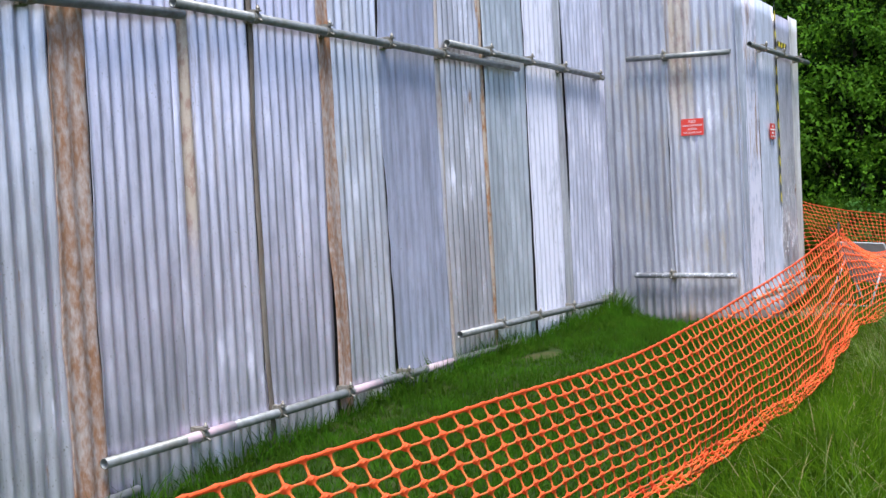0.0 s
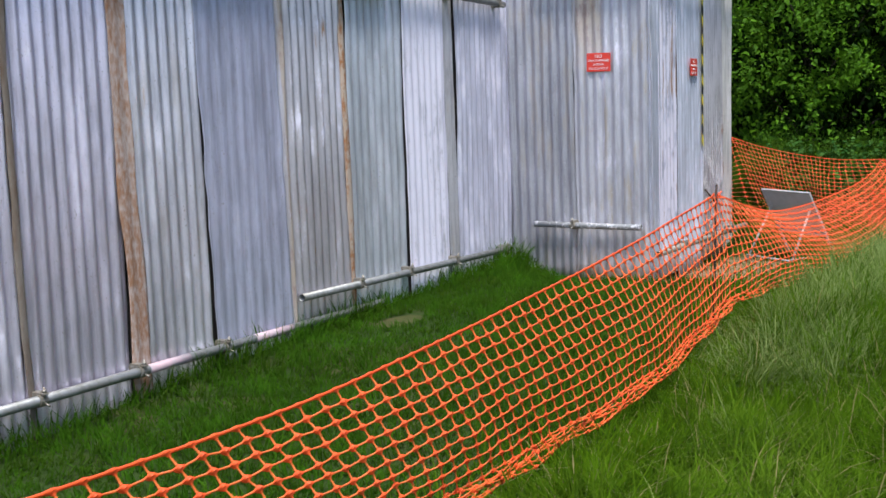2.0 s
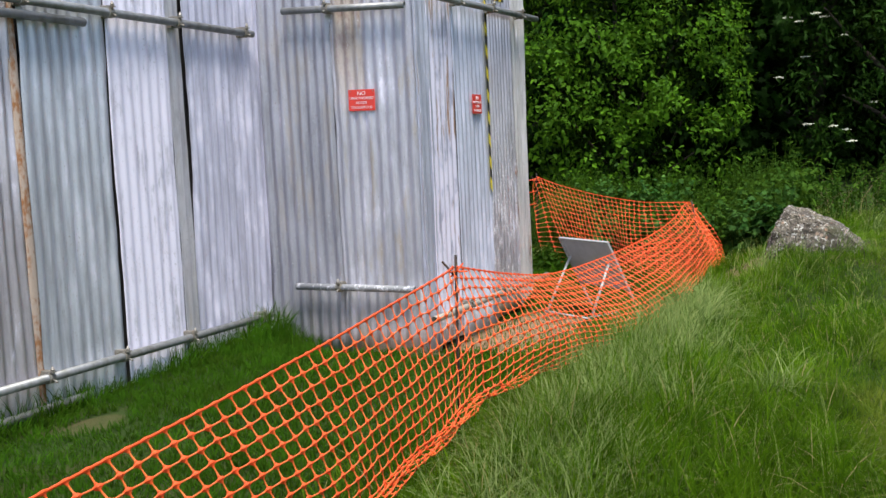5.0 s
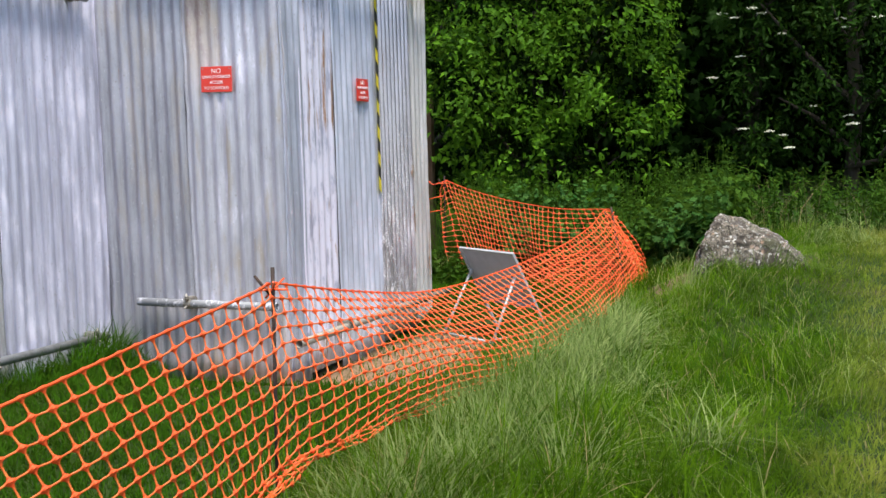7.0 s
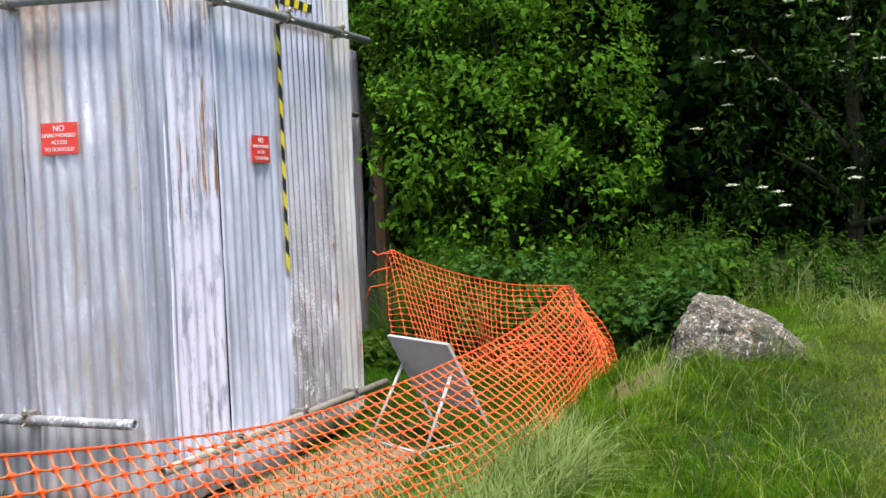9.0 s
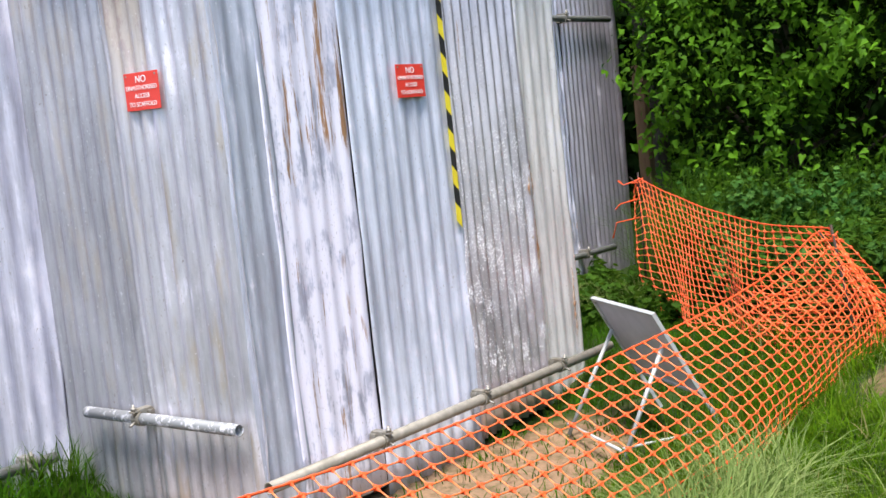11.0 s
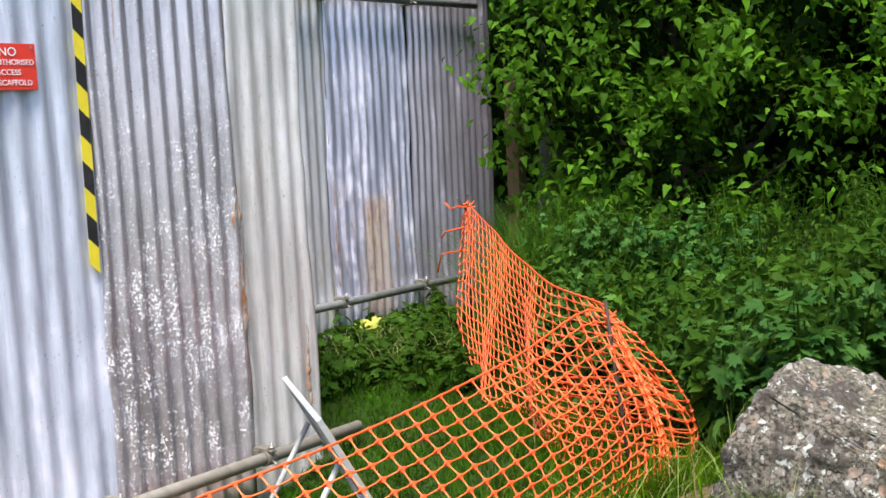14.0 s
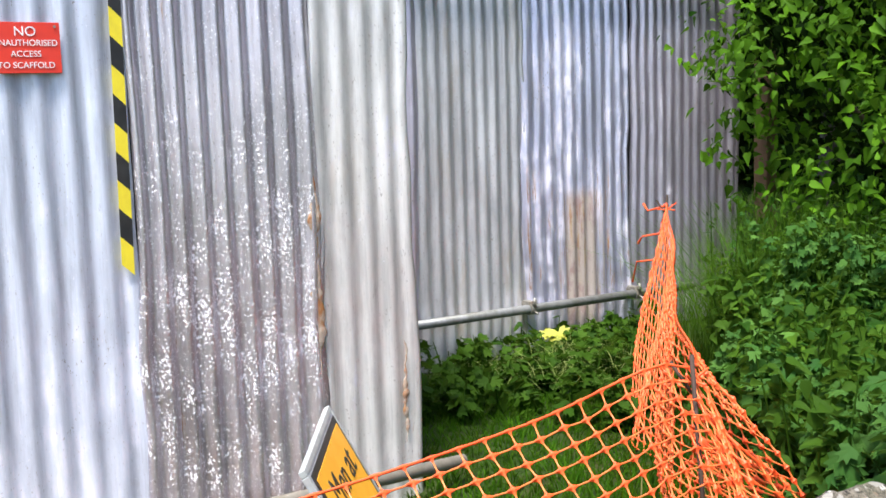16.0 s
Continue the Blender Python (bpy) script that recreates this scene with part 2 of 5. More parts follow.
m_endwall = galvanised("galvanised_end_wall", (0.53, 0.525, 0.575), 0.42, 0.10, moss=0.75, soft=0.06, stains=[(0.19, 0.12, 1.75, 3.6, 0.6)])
m_warm = galvanised("galvanised_warm", (0.68, 0.635, 0.68), 0.45, 0.40, moss=0.12, metal=0.8, rough=0.38, stains=[(0.27, 0.03, -0.4, 3.6, 0.6)])
m_white = galvanised("galvanised_white_bloom", (0.68, 0.68, 0.77), 1.1, 0.1, metal=0.4, soft=0.04)
m_blotched = galvanised("galvanised_blotched_bloom", (0.67, 0.675, 0.80), 0.56, 0.05, metal=0.4, soft=0.05)
m_whiterust = galvanised("galvanised_white_rusting", (0.55, 0.565, 0.70), 0.92, 0.54, metal=0.3, soft=0.0)
m_cloudy = galvanised("galvanised_cloudy", (0.595, 0.63, 0.735), 0.50, 0.06, metal=0.36, soft=0.06)
m_flaky = galvanised("galvanised_flaking", (0.70, 0.65, 0.705), 0.28, 0.3, flakes=1.0, metal=0.80, rough=0.34)
m_dull = galvanised("galvanised_dull", (0.60, 0.60, 0.62), 0.25, 0.12, metal=0.6, moss=0.55, soft=0.06)
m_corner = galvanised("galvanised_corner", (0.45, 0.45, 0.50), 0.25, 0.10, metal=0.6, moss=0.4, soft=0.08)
m_pale_sheet = galvanised("galvanised_pale", (0.76, 0.74, 0.72), 0.4, 0.2, metal=0.4, moss=0.25, soft=0.06)
m_rustrun = galvanised("galvanised_rust_patch", (0.58, 0.58, 0.72), 0.62, 0.50, metal=0.75, rough=0.38, rust_span=(0.3, 1.15), soft=0.02, stains=[(-0.02, 0.15, -0.15, 0.98, 0.7)])
m_ruststrip = plain("rusted_through_sheet", (0.46, 0.38, 0.34), (0.29, 0.145, 0.075), 42, (1, 1, 0.45), 0.85, 0.0, 0.9, 0.006, 0.36, 0.62)
m_seam = plain("seam_grime", (0.20, 0.17, 0.14), (0.13, 0.085, 0.055), 30, (1, 1, 0.4), 0.85, 0.0, 0.6, 0.004)
m_rust = plain("rusted_sheet", (0.47, 0.37, 0.29), (0.30, 0.125, 0.04), 40, (1, 1, 0.55), 0.85, 0.0, 0.6, 0.004, 0.44, 0.60)
m_tube = plain("scaffold_steel", (0.29, 0.30, 0.30), (0.16, 0.16, 0.14), 18, (1, 1, 1), 0.5, 0.5, 0.3)
m_tube_old = plain("scaffold_steel_old", (0.33, 0.30, 0.25), (0.21, 0.195, 0.16), 22, (1, 1, 1), 0.6, 0.25, 0.4)
m_tube_flaked = plain("scaffold_steel_flaked", (0.22, 0.23, 0.24), (0.60, 0.60, 0.65), 45, (1, 1, 1), 0.6, 0.2, 0.3, 0.003, 0.50, 0.58)
m_post = plain("rotten_timber", (0.17, 0.105, 0.06), (0.09, 0.058, 0.035), 26, (1, 1, 0.2), 0.9, 0.0, 0.8, 0.008)
m_pink = plain("pink_tube_paint", (0.52, 0.36, 0.40), (0.38, 0.35, 0.37), 30, (1, 1, 1), 0.55)
m_clamp = plain("coupler_steel", (0.30, 0.29, 0.26), (0.20, 0.17, 0.12), 60, (1, 1, 1), 0.55, 0.5)
m_bolt = plain("bolt_zinc", (0.34, 0.33, 0.30), (0.22, 0.19, 0.15), 80, (1, 1, 1), 0.5, 0.6)
# near black, with the shade behind the sheets put into the colour
m_dark = plain("shade_dark", (0.05, 0.048, 0.045), (0.03, 0.028, 0.026), 8)
m_stretched = plain("orange_mesh_stretched", (0.95, 0.235, 0.062), (0.92, 0.17, 0.04), 14, (1, 1, 1), 0.45, 0.0, 0.1)
m_orange = plain("orange_mesh", (0.93, 0.125, 0.028), (0.87, 0.095, 0.02), 14, (1, 1, 1), 0.5, 0.0, 0.15)
m_pin = plain("rusty_pin", (0.022, 0.014, 0.011), (0.06, 0.032, 0.02), 50, (1, 1, 0.3), 0.8)
m_red = plain("sign_red", (0.72, 0.055, 0.035), (0.66, 0.05, 0.035), 30, (1, 1, 1), 0.35, 0.0, 0.05)
m_letter = plain("sign_white", (0.82, 0.80, 0.80), (0.74, 0.70, 0.70), 40, (1, 1, 1), 0.5, 0.0, 0.05)
m_yellow = plain("tape_yellow", (0.80, 0.66, 0.04), (0.70, 0.56, 0.04), 30, (1, 1, 1), 0.4, 0.0, 0.1)
m_black = plain("tape_black", (0.02, 0.02, 0.022), (0.035, 0.034, 0.034), 30, (1, 1, 1), 0.4, 0.0, 0.1)
m_amber = plain("sign_amber", (0.86, 0.42, 0.03), (0.80, 0.37, 0.03), 12, (1, 1, 1), 0.4, 0.0, 0.05)
m_board = plain("board_grey", (0.46, 0.47, 0.50), (0.38, 0.39, 0.41), 10, (1, 1, 1), 0.5, 0.3, 0.1)
m_frame = plain("frame_pale_steel", (0.44, 0.455, 0.45), (0.33, 0.345, 0.34), 30, (1, 1, 1), 0.55, 0.2, 0.2)
m_wood = plain("weathered_plank", (0.36, 0.23, 0.12), (0.22, 0.14, 0.08), 20, (0.12, 1, 1), 0.8, 0.0, 0.5)
m_bark = plain("bark", (0.06, 0.045, 0.03), (0.03, 0.024, 0.018), 24, (1, 1, 0.25), 0.9, 0.0, 0.8, 0.01)
m_grass = leafy("long_grass", (0.020, 0.075, 0.002), (0.128, 0.238, 0.006), 0.7, 0.45, 0.05, 0.02, 0.45, 0.85, 0.8)
m_lawn = leafy("lawn_grass", (0.020, 0.072, 0.003), (0.058, 0.150, 0.007), 0.7, 0.4, 0.0, 0.03, tuft=0.6)
m_pale = leafy("pale_grass", (0.13, 0.20, 0.05), (0.33, 0.40, 0.14), 0.7, 0.35, 0.0, 0.05)
m_feather = leafy("feathery_grass", (0.045, 0.13, 0.010), (0.15, 0.29, 0.03), 0.7, 0.4, 0.0, 0.03)
m_tuft = leafy("browned_grass", (0.07, 0.10, 0.012), (0.20, 0.19, 0.05), 0.7, 0.35, 0.0, 0.03)
m_dock = leafy("dock_seed", (0.10, 0.075, 0.035), (0.18, 0.15, 0.07), 0.7, 0.15, 0.0, 0.1)
m_straw = leafy("seed_heads", (0.20, 0.28, 0.06), (0.38, 0.44, 0.15), 0.7, 0.3, 0.0, 0.05)
m_ivy = leafy("climber_leaves", (0.007, 0.034, 0.0015), (0.125, 0.300, 0.012), 0.55, 0.33, 0.0, 0.07)
m_weed = leafy("weed_leaves", (0.014, 0.050, 0.005), (0.070, 0.150, 0.012), 0.6, 0.28, 0.0, 0.06)
m_lobed = leafy("lobed_leaves", (0.020, 0.078, 0.013), (0.095, 0.210, 0.038), 0.6, 0.28, 0.0, 0.08)
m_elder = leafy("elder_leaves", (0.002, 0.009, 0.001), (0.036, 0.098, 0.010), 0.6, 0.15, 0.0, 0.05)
# leaf colour near black: shade inside crowns and wood is put here
m_shade_leaves = leafy("shade_dark_leaves", (0.003, 0.008, 0.0015), (0.006, 0.016, 0.003), 0.7, 0.1, 0.0, 0.01)
m_cream = leafy("elder_flowers", (0.72, 0.72, 0.55), (0.80, 0.80, 0.66), 0.7, 0.2)
m_lime = leafy("yellow_leaf", (0.46, 0.47, 0.05), (0.58, 0.58, 0.09), 0.5, 0.3)


def ground_material():
    m, t, b = nodes_of("soil_and_turf")
    tc = t.nodes.new("ShaderNodeTexCoord")
    v = tc.outputs["Object"]
    sep = t.nodes.new("ShaderNodeSeparateXYZ")
    t.links.new(v, sep.inputs[0])
    fine = noise_at(t, v, 35.0, (1, 1, 1), 5, 0.7)
    wide = noise_at(t, v, 2.2, (1, 1, 1), 4, 0.6)
    turf = mixed(t, fine, (0.018, 0.034, 0.008), (0.036, 0.066, 0.014))
    turf = mixed(t, ramp(t, wide, 0.5, 0.75), turf, (0.055, 0.055, 0.022))
    clods = noise_at(t, v, 13.0, (1, 1, 1), 5, 0.7)
    soil = mixed(t, fine, (0.16, 0.095, 0.055), (0.34, 0.225, 0.14))
    soil = mixed(t, ramp(t, clods, 0.46, 0.66), soil, (0.125, 0.095, 0.05))

    def spot(cx, cy, rx, ry):
        dx = math_node(t, "DIVIDE", math_node(t, "SUBTRACT", sep.outputs[0], cx), rx)
        dy = math_node(t, "DIVIDE", math_node(t, "SUBTRACT", sep.outputs[1], cy), ry)
        d = math_node(t, "ADD", math_node(t, "MULTIPLY", dx, dx), math_node(t, "MULTIPLY", dy, dy))
        d = math_node(t, "ADD", d, math_node(t, "MULTIPLY", math_node(t, "SUBTRACT", wide, 0.5), 1.5))
        return math_node(t, "SUBTRACT", 1.0, ramp(t, d, 0.7, 1.15))

    dirt = math_node(t, "MAXIMUM", spot(1.56, 3.75, 0.48, 1.30), spot(1.1, 2.75, 0.75, 0.36))
    dirt = math_node(t, "MAXIMUM", dirt, math_node(t, "MULTIPLY", spot(3.08, 4.70, 0.18, 0.42), 0.6))
    dirt = math_node(t, "MAXIMUM", dirt, math_node(t, "MULTIPLY", spot(0.33, 0.55, 0.15, 0.20), 0.14))
    t.links.new(mixed(t, dirt, turf, soil), b.inputs["Base Color"])
    b.inputs["Roughness"].default_value = 0.9
    b.inputs["Specular IOR Level"].default_value = 0.08
    bump(t, b, fine, 0.6, 0.02)
    return m


def stone_material():
    m, t, b = nodes_of("pitted_concrete_stone")
    tc = t.nodes.new("ShaderNodeTexCoord")
    v = tc.outputs["Object"]
    fine = noise_at(t, v, 75.0, (1, 1, 1), 6, 0.78)
    wide = noise_at(t, v, 5.0, (1, 1, 1), 4, 0.6)
    vo = node(t, "ShaderNodeTexVoronoi", Scale=75.0)
    t.links.new(v, vo.inputs["Vector"])
    col = mixed(t, ramp(t, fine, 0.38, 0.62), (0.020, 0.017, 0.012), (0.27, 0.235, 0.18))
    hue = t.nodes.new("ShaderNodeSeparateColor")
    t.links.new(vo.outputs["Color"], hue.inputs[0])
    peb = math_node(t, "MULTIPLY", math_node(t, "GREATER_THAN", hue.outputs[0], 0.74), math_node(t, "LESS_THAN", vo.outputs["Distance"], 0.42))
    col = mixed(t, math_node(t, "MULTIPLY", peb, 0.8), col, mixed(t, hue.outputs[1], (0.27, 0.18, 0.12), (0.52, 0.50, 0.46)))
    big = node(t, "ShaderNodeTexVoronoi", Scale=30.0)
    t.links.new(v, big.inputs["Vector"])
    hue2 = t.nodes.new("ShaderNodeSeparateColor")
    t.links.new(big.outputs["Color"], hue2.inputs[0])
    peb2 = math_node(t, "MULTIPLY", math_node(t, "GREATER_THAN", hue2.outputs[0], 0.66), math_node(t, "LESS_THAN", math_node(t, "ADD", big.outputs["Distance"], math_node(t, "MULTIPLY", fine, 0.3)), 0.52))
    col = mixed(t, math_node(t, "MULTIPLY", peb2, 0.75), col, mixed(t, ramp(t, hue2.outputs[1], 0.3, 0.9), (0.46, 0.44, 0.40), (0.42, 0.25, 0.15)))
    dirt = noise_at(t, v, 9.0, (1, 1, 1), 5, 0.65)
    col = mixed(t, math_node(t, "MULTIPLY", ramp(t, dirt, 0.47, 0.58), 0.75), col, (0.045, 0.036, 0.028))
    lichen = noise_at(t, v, 38.0, (1, 1, 1), 5, 0.7)
    col = mixed(t, math_node(t, "MULTIPLY", ramp(t, lichen, 0.585, 0.63), 0.9), col, (0.62, 0.62, 0.56))
    col = mixed(t, math_node(t, "MULTIPLY", ramp(t, wide, 0.52, 0.68), 0.6), col, (0.10, 0.105, 0.05))
    t.links.new(col, b.inputs["Base Color"])
    b.inputs["Roughness"].default_value = 0.92
    bump(t, b, math_node(t, "ADD", fine, math_node(t, "MULTIPLY", math_node(t, "ADD", peb, peb2), 0.4)), 0.9, 0.012)
    return m


m_ground, m_stone = ground_material(), stone_material()


# ---------------------------------------------------------------- ground
def smooth(x, a, b):
    s = np.clip((np.asarray(x, float) - a) / (b - a), 0, 1)
    return s * s * (3 - 2 * s)


def ground_z(x, y):
    x, y = np.asarray(x, float), np.asarray(y, float)
    base = np.interp(y, [-40, -8, -5, -2.67, -1, 0, 1.5, 3.0, 8, 14, 60], [-0.6, -0.24, -0.08, 0.07, 0.17, 0.20, 0.24, 0.26, 0.28, 0.5, 0.9])
    base = base - 0.17 * smooth(x, 0.0, 0.5) * (1 - smooth(x, 2.0, 2.7)) * smooth(y, 2.3, 3.0) * (1 - smooth(y, 4.8, 5.9))
    base = base + (0.11 + 0.20 * (1 - smooth(y, -3.2, -0.6))) * smooth(x, 2.35, 2.85)
    base = base + 0.27 * smooth(x, 2.6, 3.5) * smooth(y, 3.0, 5.0)
    base = base + 0.12 * smooth(x, 4.6, 9.0)
    wob = 0.02 * np.sin(2.3 * x + 0.6) * np.sin(1.9 * y + 0.3) + 0.012 * np.sin(5.1 * x + 1.7 * y) * np.cos(4.3 * y)
    return base + wob * smooth(x, -0.1, 0.4)


def build_ground():
    def axis(lo, hi, step, far):
        inner = np.arange(lo, hi + step / 2, step)
        out = np.array([1, 3, 7, 15, 30, 60, 120, 300, 800, 2000.0])
        return np.concatenate([lo - out[::-1], inner, hi + out])
    xs, ys = axis(-3, 9, 0.08, 1), axis(-9, 12, 0.1, 1)
    gx, gy = np.meshgrid(xs, ys)
    gz = ground_z(gx, gy)
    nx, ny = len(xs), len(ys)
    v = np.stack([gx, gy, gz], -1).reshape(-1, 3)
    i = np.arange(nx * ny).reshape(ny, nx)
    f = np.stack([i[:-1, :-1], i[:-1, 1:], i[1:, 1:], i[1:, :-1]], -1).reshape(-1, 4)
    ob = put("ground", raw("ground", v, f, m_ground))
    tagged(ob, "uneven grassy ground with bare sandy soil by the shed", "ground", kind="structure")


build_ground()

# ---------------------------------------------------------------- corrugated walls
PITCH = 0.0745


def sheet_mesh(name, width, height, mat, depth=0.009, pitch=None, seed=0, ragged=0.016, warp=0.004):
    """A corrugated sheet: local x across, y outwards, z up, foot at z 0, with thickness and slightly bent edges."""
    rng = np.random.RandomState(seed)
    pitch = pitch or (PITCH if depth > 0.0086 else 0.088)
    nx = max(6, int(round(width / pitch * 8)))
    nz = 22
    u = np.linspace(-width / 2, width / 2, nx + 1)
    w = np.linspace(0, height, nz + 1)
    uu, ww = np.meshgrid(u, w)
    ph = rng.rand() * 6.28
    prof = depth * np.cos(2 * np.pi * uu / pitch + ph)
    bend = np.cumsum(rng.randn(nz + 1)) * ragged * 0.35
    bend = bend - np.linspace(bend[0], bend[-1], nz + 1)
    uu = uu + bend[:, None] * (np.abs(uu) / (width / 2)) ** 3
    bow = warp * np.sin(ww * 1.7 + rng.rand() * 6) * (uu / width * 2) ** 2 + warp * np.sin(ww * 0.9 + rng.rand() * 6)
    dent = sum(rng.uniform(-1, 1) * warp * np.exp(-((uu - rng.uniform(-width, width) / 2) ** 2) / 0.02 - ((ww - rng.rand() * height) ** 2) / 0.05) for _ in range(5))
    ww = ww + (ww < 1e-6) * rng.uniform(-0.012, 0.012)
    front = np.stack([uu, prof + bow + dent, ww], -1).reshape(-1, 3)
    back = front - np.array([0, 0.0016, 0])
    n, c = len(front), nx + 1
    i = np.arange(n).reshape(nz + 1, c)
    ff = np.stack([i[:-1, 1:], i[:-1, :-1], i[1:, :-1], i[1:, 1:]], -1).reshape(-1, 4)
    rim = np.concatenate([i[0, :], i[1:, -1], i[-1, -2::-1], i[-2:0:-1, 0]])
    r2 = np.roll(rim, -1)
    edge = np.stack([rim, r2, r2 + n, rim + n], -1)
    return raw(name, np.concatenate([front, back]), np.concatenate([ff, ff[:, ::-1] + n, edge]), mat)


SEED = [10]


def clad(wall, axis, plane, runs, base, top, turn):
    """Hangs sheets on a wall: runs of (start, end, material, depth, lift, proud)."""
    for a, b, mat, depth, lift, proud, *torn in runs:
        SEED[0] += 1
        mid, width = (a + b) / 2, abs(b - a) + (0.012 if abs(b - a) > 0.25 and not torn else 0.0)
        z0 = base(mid) - 0.1 + lift
        me = sheet_mesh("corrugated_sheet", width, top - z0 + 0.04 * math.sin(SEED[0] * 2.1), mat, depth, seed=SEED[0], ragged=torn[0] if torn else 0.016)
        ob = put("corrugated_sheet", me, wall)
        lean = 0.12 * math.sin(SEED[0] * 1.3)
        spot = pose(plane + proud, mid, z0, 0, 0, -90) if axis == "y" else pose(mid, plane - proud, z0, 0, 0, 180)
        ob.matrix_local = spot @ pose(0, 0, 0, 0, lean, 0)


def wall_base(name, label, lo, hi):
    ob = thing(name, label, "wall", kind="structure")
    # added box that stops light leaks; its near-black stands for shade in gaps
    bm = bmesh.new()
    box(bm, lo, hi, 0.004)
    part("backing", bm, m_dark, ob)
    return ob


zg = lambda x: (lambda y: float(ground_z(x, y)))
wall_a = wall_base("wall_west", "long hoarding of weathered galvanised corrugated sheets", (-0.17, -13.0, -0.5), (-0.11, 3.1, 2.95))
clad(wall_a, "y", -0.055, [
    (-12.9, -12.2, m_blue, 0.0115, 0, 0), (-12.2, -11.5, m_grey, 0.0115, 0, 0.003), (-11.5, -10.8, m_warm, 0.0115, 0, 0), (-10.8, -10.1, m_blue, 0.0115, 0, 0.003),
    (-10.1, -9.4, m_blue, 0.0115, 0, 0), (-9.4, -8.7, m_grey, 0.0115, 0, 0.003), (-8.7, -8.0, m_blue, 0.0115, 0, 0), (-8.0, -7.3, m_warm, 0.0115, 0, 0.003),
    (-7.3, -6.65, m_blue, 0.0115, 0, 0), (-6.65, -5.98, m_grey, 0.0115, 0, 0.003), (-5.98, -5.3, m_blue, 0.0115, 0, 0), (-5.3, -4.63, m_grey, 0.0115, 0, 0.003), (-4.63, -3.97, m_blue, 0.0115, 0, 0),
    (-3.97, -3.33, m_grey, 0.0135, 0, 0), (-3.35, -3.15, m_ruststrip, 0.006, 0, 0.012), (-3.15, -2.60, m_blue, 0.0145, 0, 0.0), (-2.60, -2.02, m_stained, 0.0135, 0, 0.012),
    (-2.02, -1.375, m_blue, 0.0145, 0, 0.0), (-2.045, -2.005, m_seam, 0.002, 0, 0.022), (-1.38, -1.255, m_ruststrip, 0.003, 0, 0.012), (-1.26, -0.755, m_grey, 0.0135, 0, 0.002), (-0.738, -0.045, m_smooth, 0.0035, 0, 0.008, 0.022),
    (-0.04, 0.59, m_warm, 0.0145, 0, 0.0), (0.585, 0.65, m_rust, 0.004, 0, 0.010), (0.67, 1.35, m_dewy, 0.0085, 0, 0.004), (1.37, 1.970, m_white, 0.006, 0, 0.008, 0.012),
    (1.972, 2.115, m_dull, 0.004, 0, 0.002, 0.010), (2.120, 3.05, m_blotched, 0.0065, 0, 0.004, 0.012)], zg(0.0), 3.3, 0)

wall_b = wall_base("wall_south", "end wall of grey corrugated steel sheets", (-0.1, 3.11, -0.1), (1.09, 3.17, 2.95))
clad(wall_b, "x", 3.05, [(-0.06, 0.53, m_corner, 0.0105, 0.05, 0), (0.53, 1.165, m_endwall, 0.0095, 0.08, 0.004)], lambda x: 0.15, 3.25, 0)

wall_c = wall_base("wall_east", "shed front of streaked and flaking corrugated sheets", (1.04, 3.15, -0.1), (1.10, 5.40, 2.92))
clad(wall_c, "y", 1.162, [(3.03, 3.27, m_cloudy, 0.006, 0.07, -0.002), (3.23, 3.718, m_whiterust, 0.004, 0.10, 0.006, 0.010), (3.723, 4.445, m_cloudy, 0.0075, 0.05, 0.0, 0.008), (4.43, 5.09, m_flaky, 0.0155, 0.09, 0.004, 0.012), (5.10, 5.48, m_pale_sheet, 0.007, 0.03, -0.006)], lambda y: 0.14, 3.0, 0)

def rust_crust(x, y, z0, z1, wide, seed):
    """A ragged crust of rust, thin, along an upright sheet edge."""
    r = np.random.RandomState(seed)
    n = 46
    z = np.linspace(z0, z1, n)
    walk = lambda: np.convolve(r.randn(n + 4), np.ones(5) / 5, "valid")
    half = wide * np.clip(0.5 + 0.55 * walk() + 0.12 * r.randn(n), 0.12, 1.1) * np.clip(np.minimum(z - z0, z1 - z) / 0.08, 0.05, 1)
    mid = y + 0.006 * walk()
    vs, fs = [], []
    for k in range(n):
        for a, b in ((0.0, -1), (0.003, -0.85), (0.003, 0.85), (0.0, 1)):
            vs.append((x + a, mid[k] + half[k] * b * 0.5, z[k]))
    for k in range(n - 1):
        for q in range(3):
            fs.append((4 * k + q, 4 * k + q + 1, 4 * k + q + 5, 4 * k + q + 4))
    return np.array(vs), np.array(fs)


put("rusted_edge", raw("rusted_edge", *rust_crust(1.1785, 5.062, 0.72, 1.42, 0.05, 9), m_rust), wall_c, "flaking rust along a sheet edge")
put("rusted_edge", raw("rusted_edge", *rust_crust(1.1665, 5.415, 0.42, 0.80, 0.035, 14), m_rust), wall_c, "flaking rust along a sheet edge")

wall_d = wall_base("wall_recess", "recessed hoarding of dark galvanised corrugated sheets", (-0.28, 5.2, -0.1), (-0.22, 8.8, 2.95))
clad(wall_d, "y", -0.165, [(5.2, 5.72, m_grey, 0.009, 0, 0), (5.72, 6.38, m_blue, 0.009, 0, 0.003), (6.38, 7.08, m_dull, 0.010, 0, 0.0), (7.08, 7.84, m_rustrun, 0.0095, 0, 0.003), (7.84, 8.76, m_blue, 0.010, 0, 0)], zg(0.3), 3.0, 0)
# plain return wall and roof, added unseen to close the shed
wall_e = wall_base("wall_north", "plain dark return wall, unseen, added to close the shed", (-0.21, 5.405, -0.1), (1.10, 5.455, 2.92))
bm = bmesh.new()
box(bm, (-0.16, 3.1, 2.955), (1.13, 5.46, 2.985), 0.004)
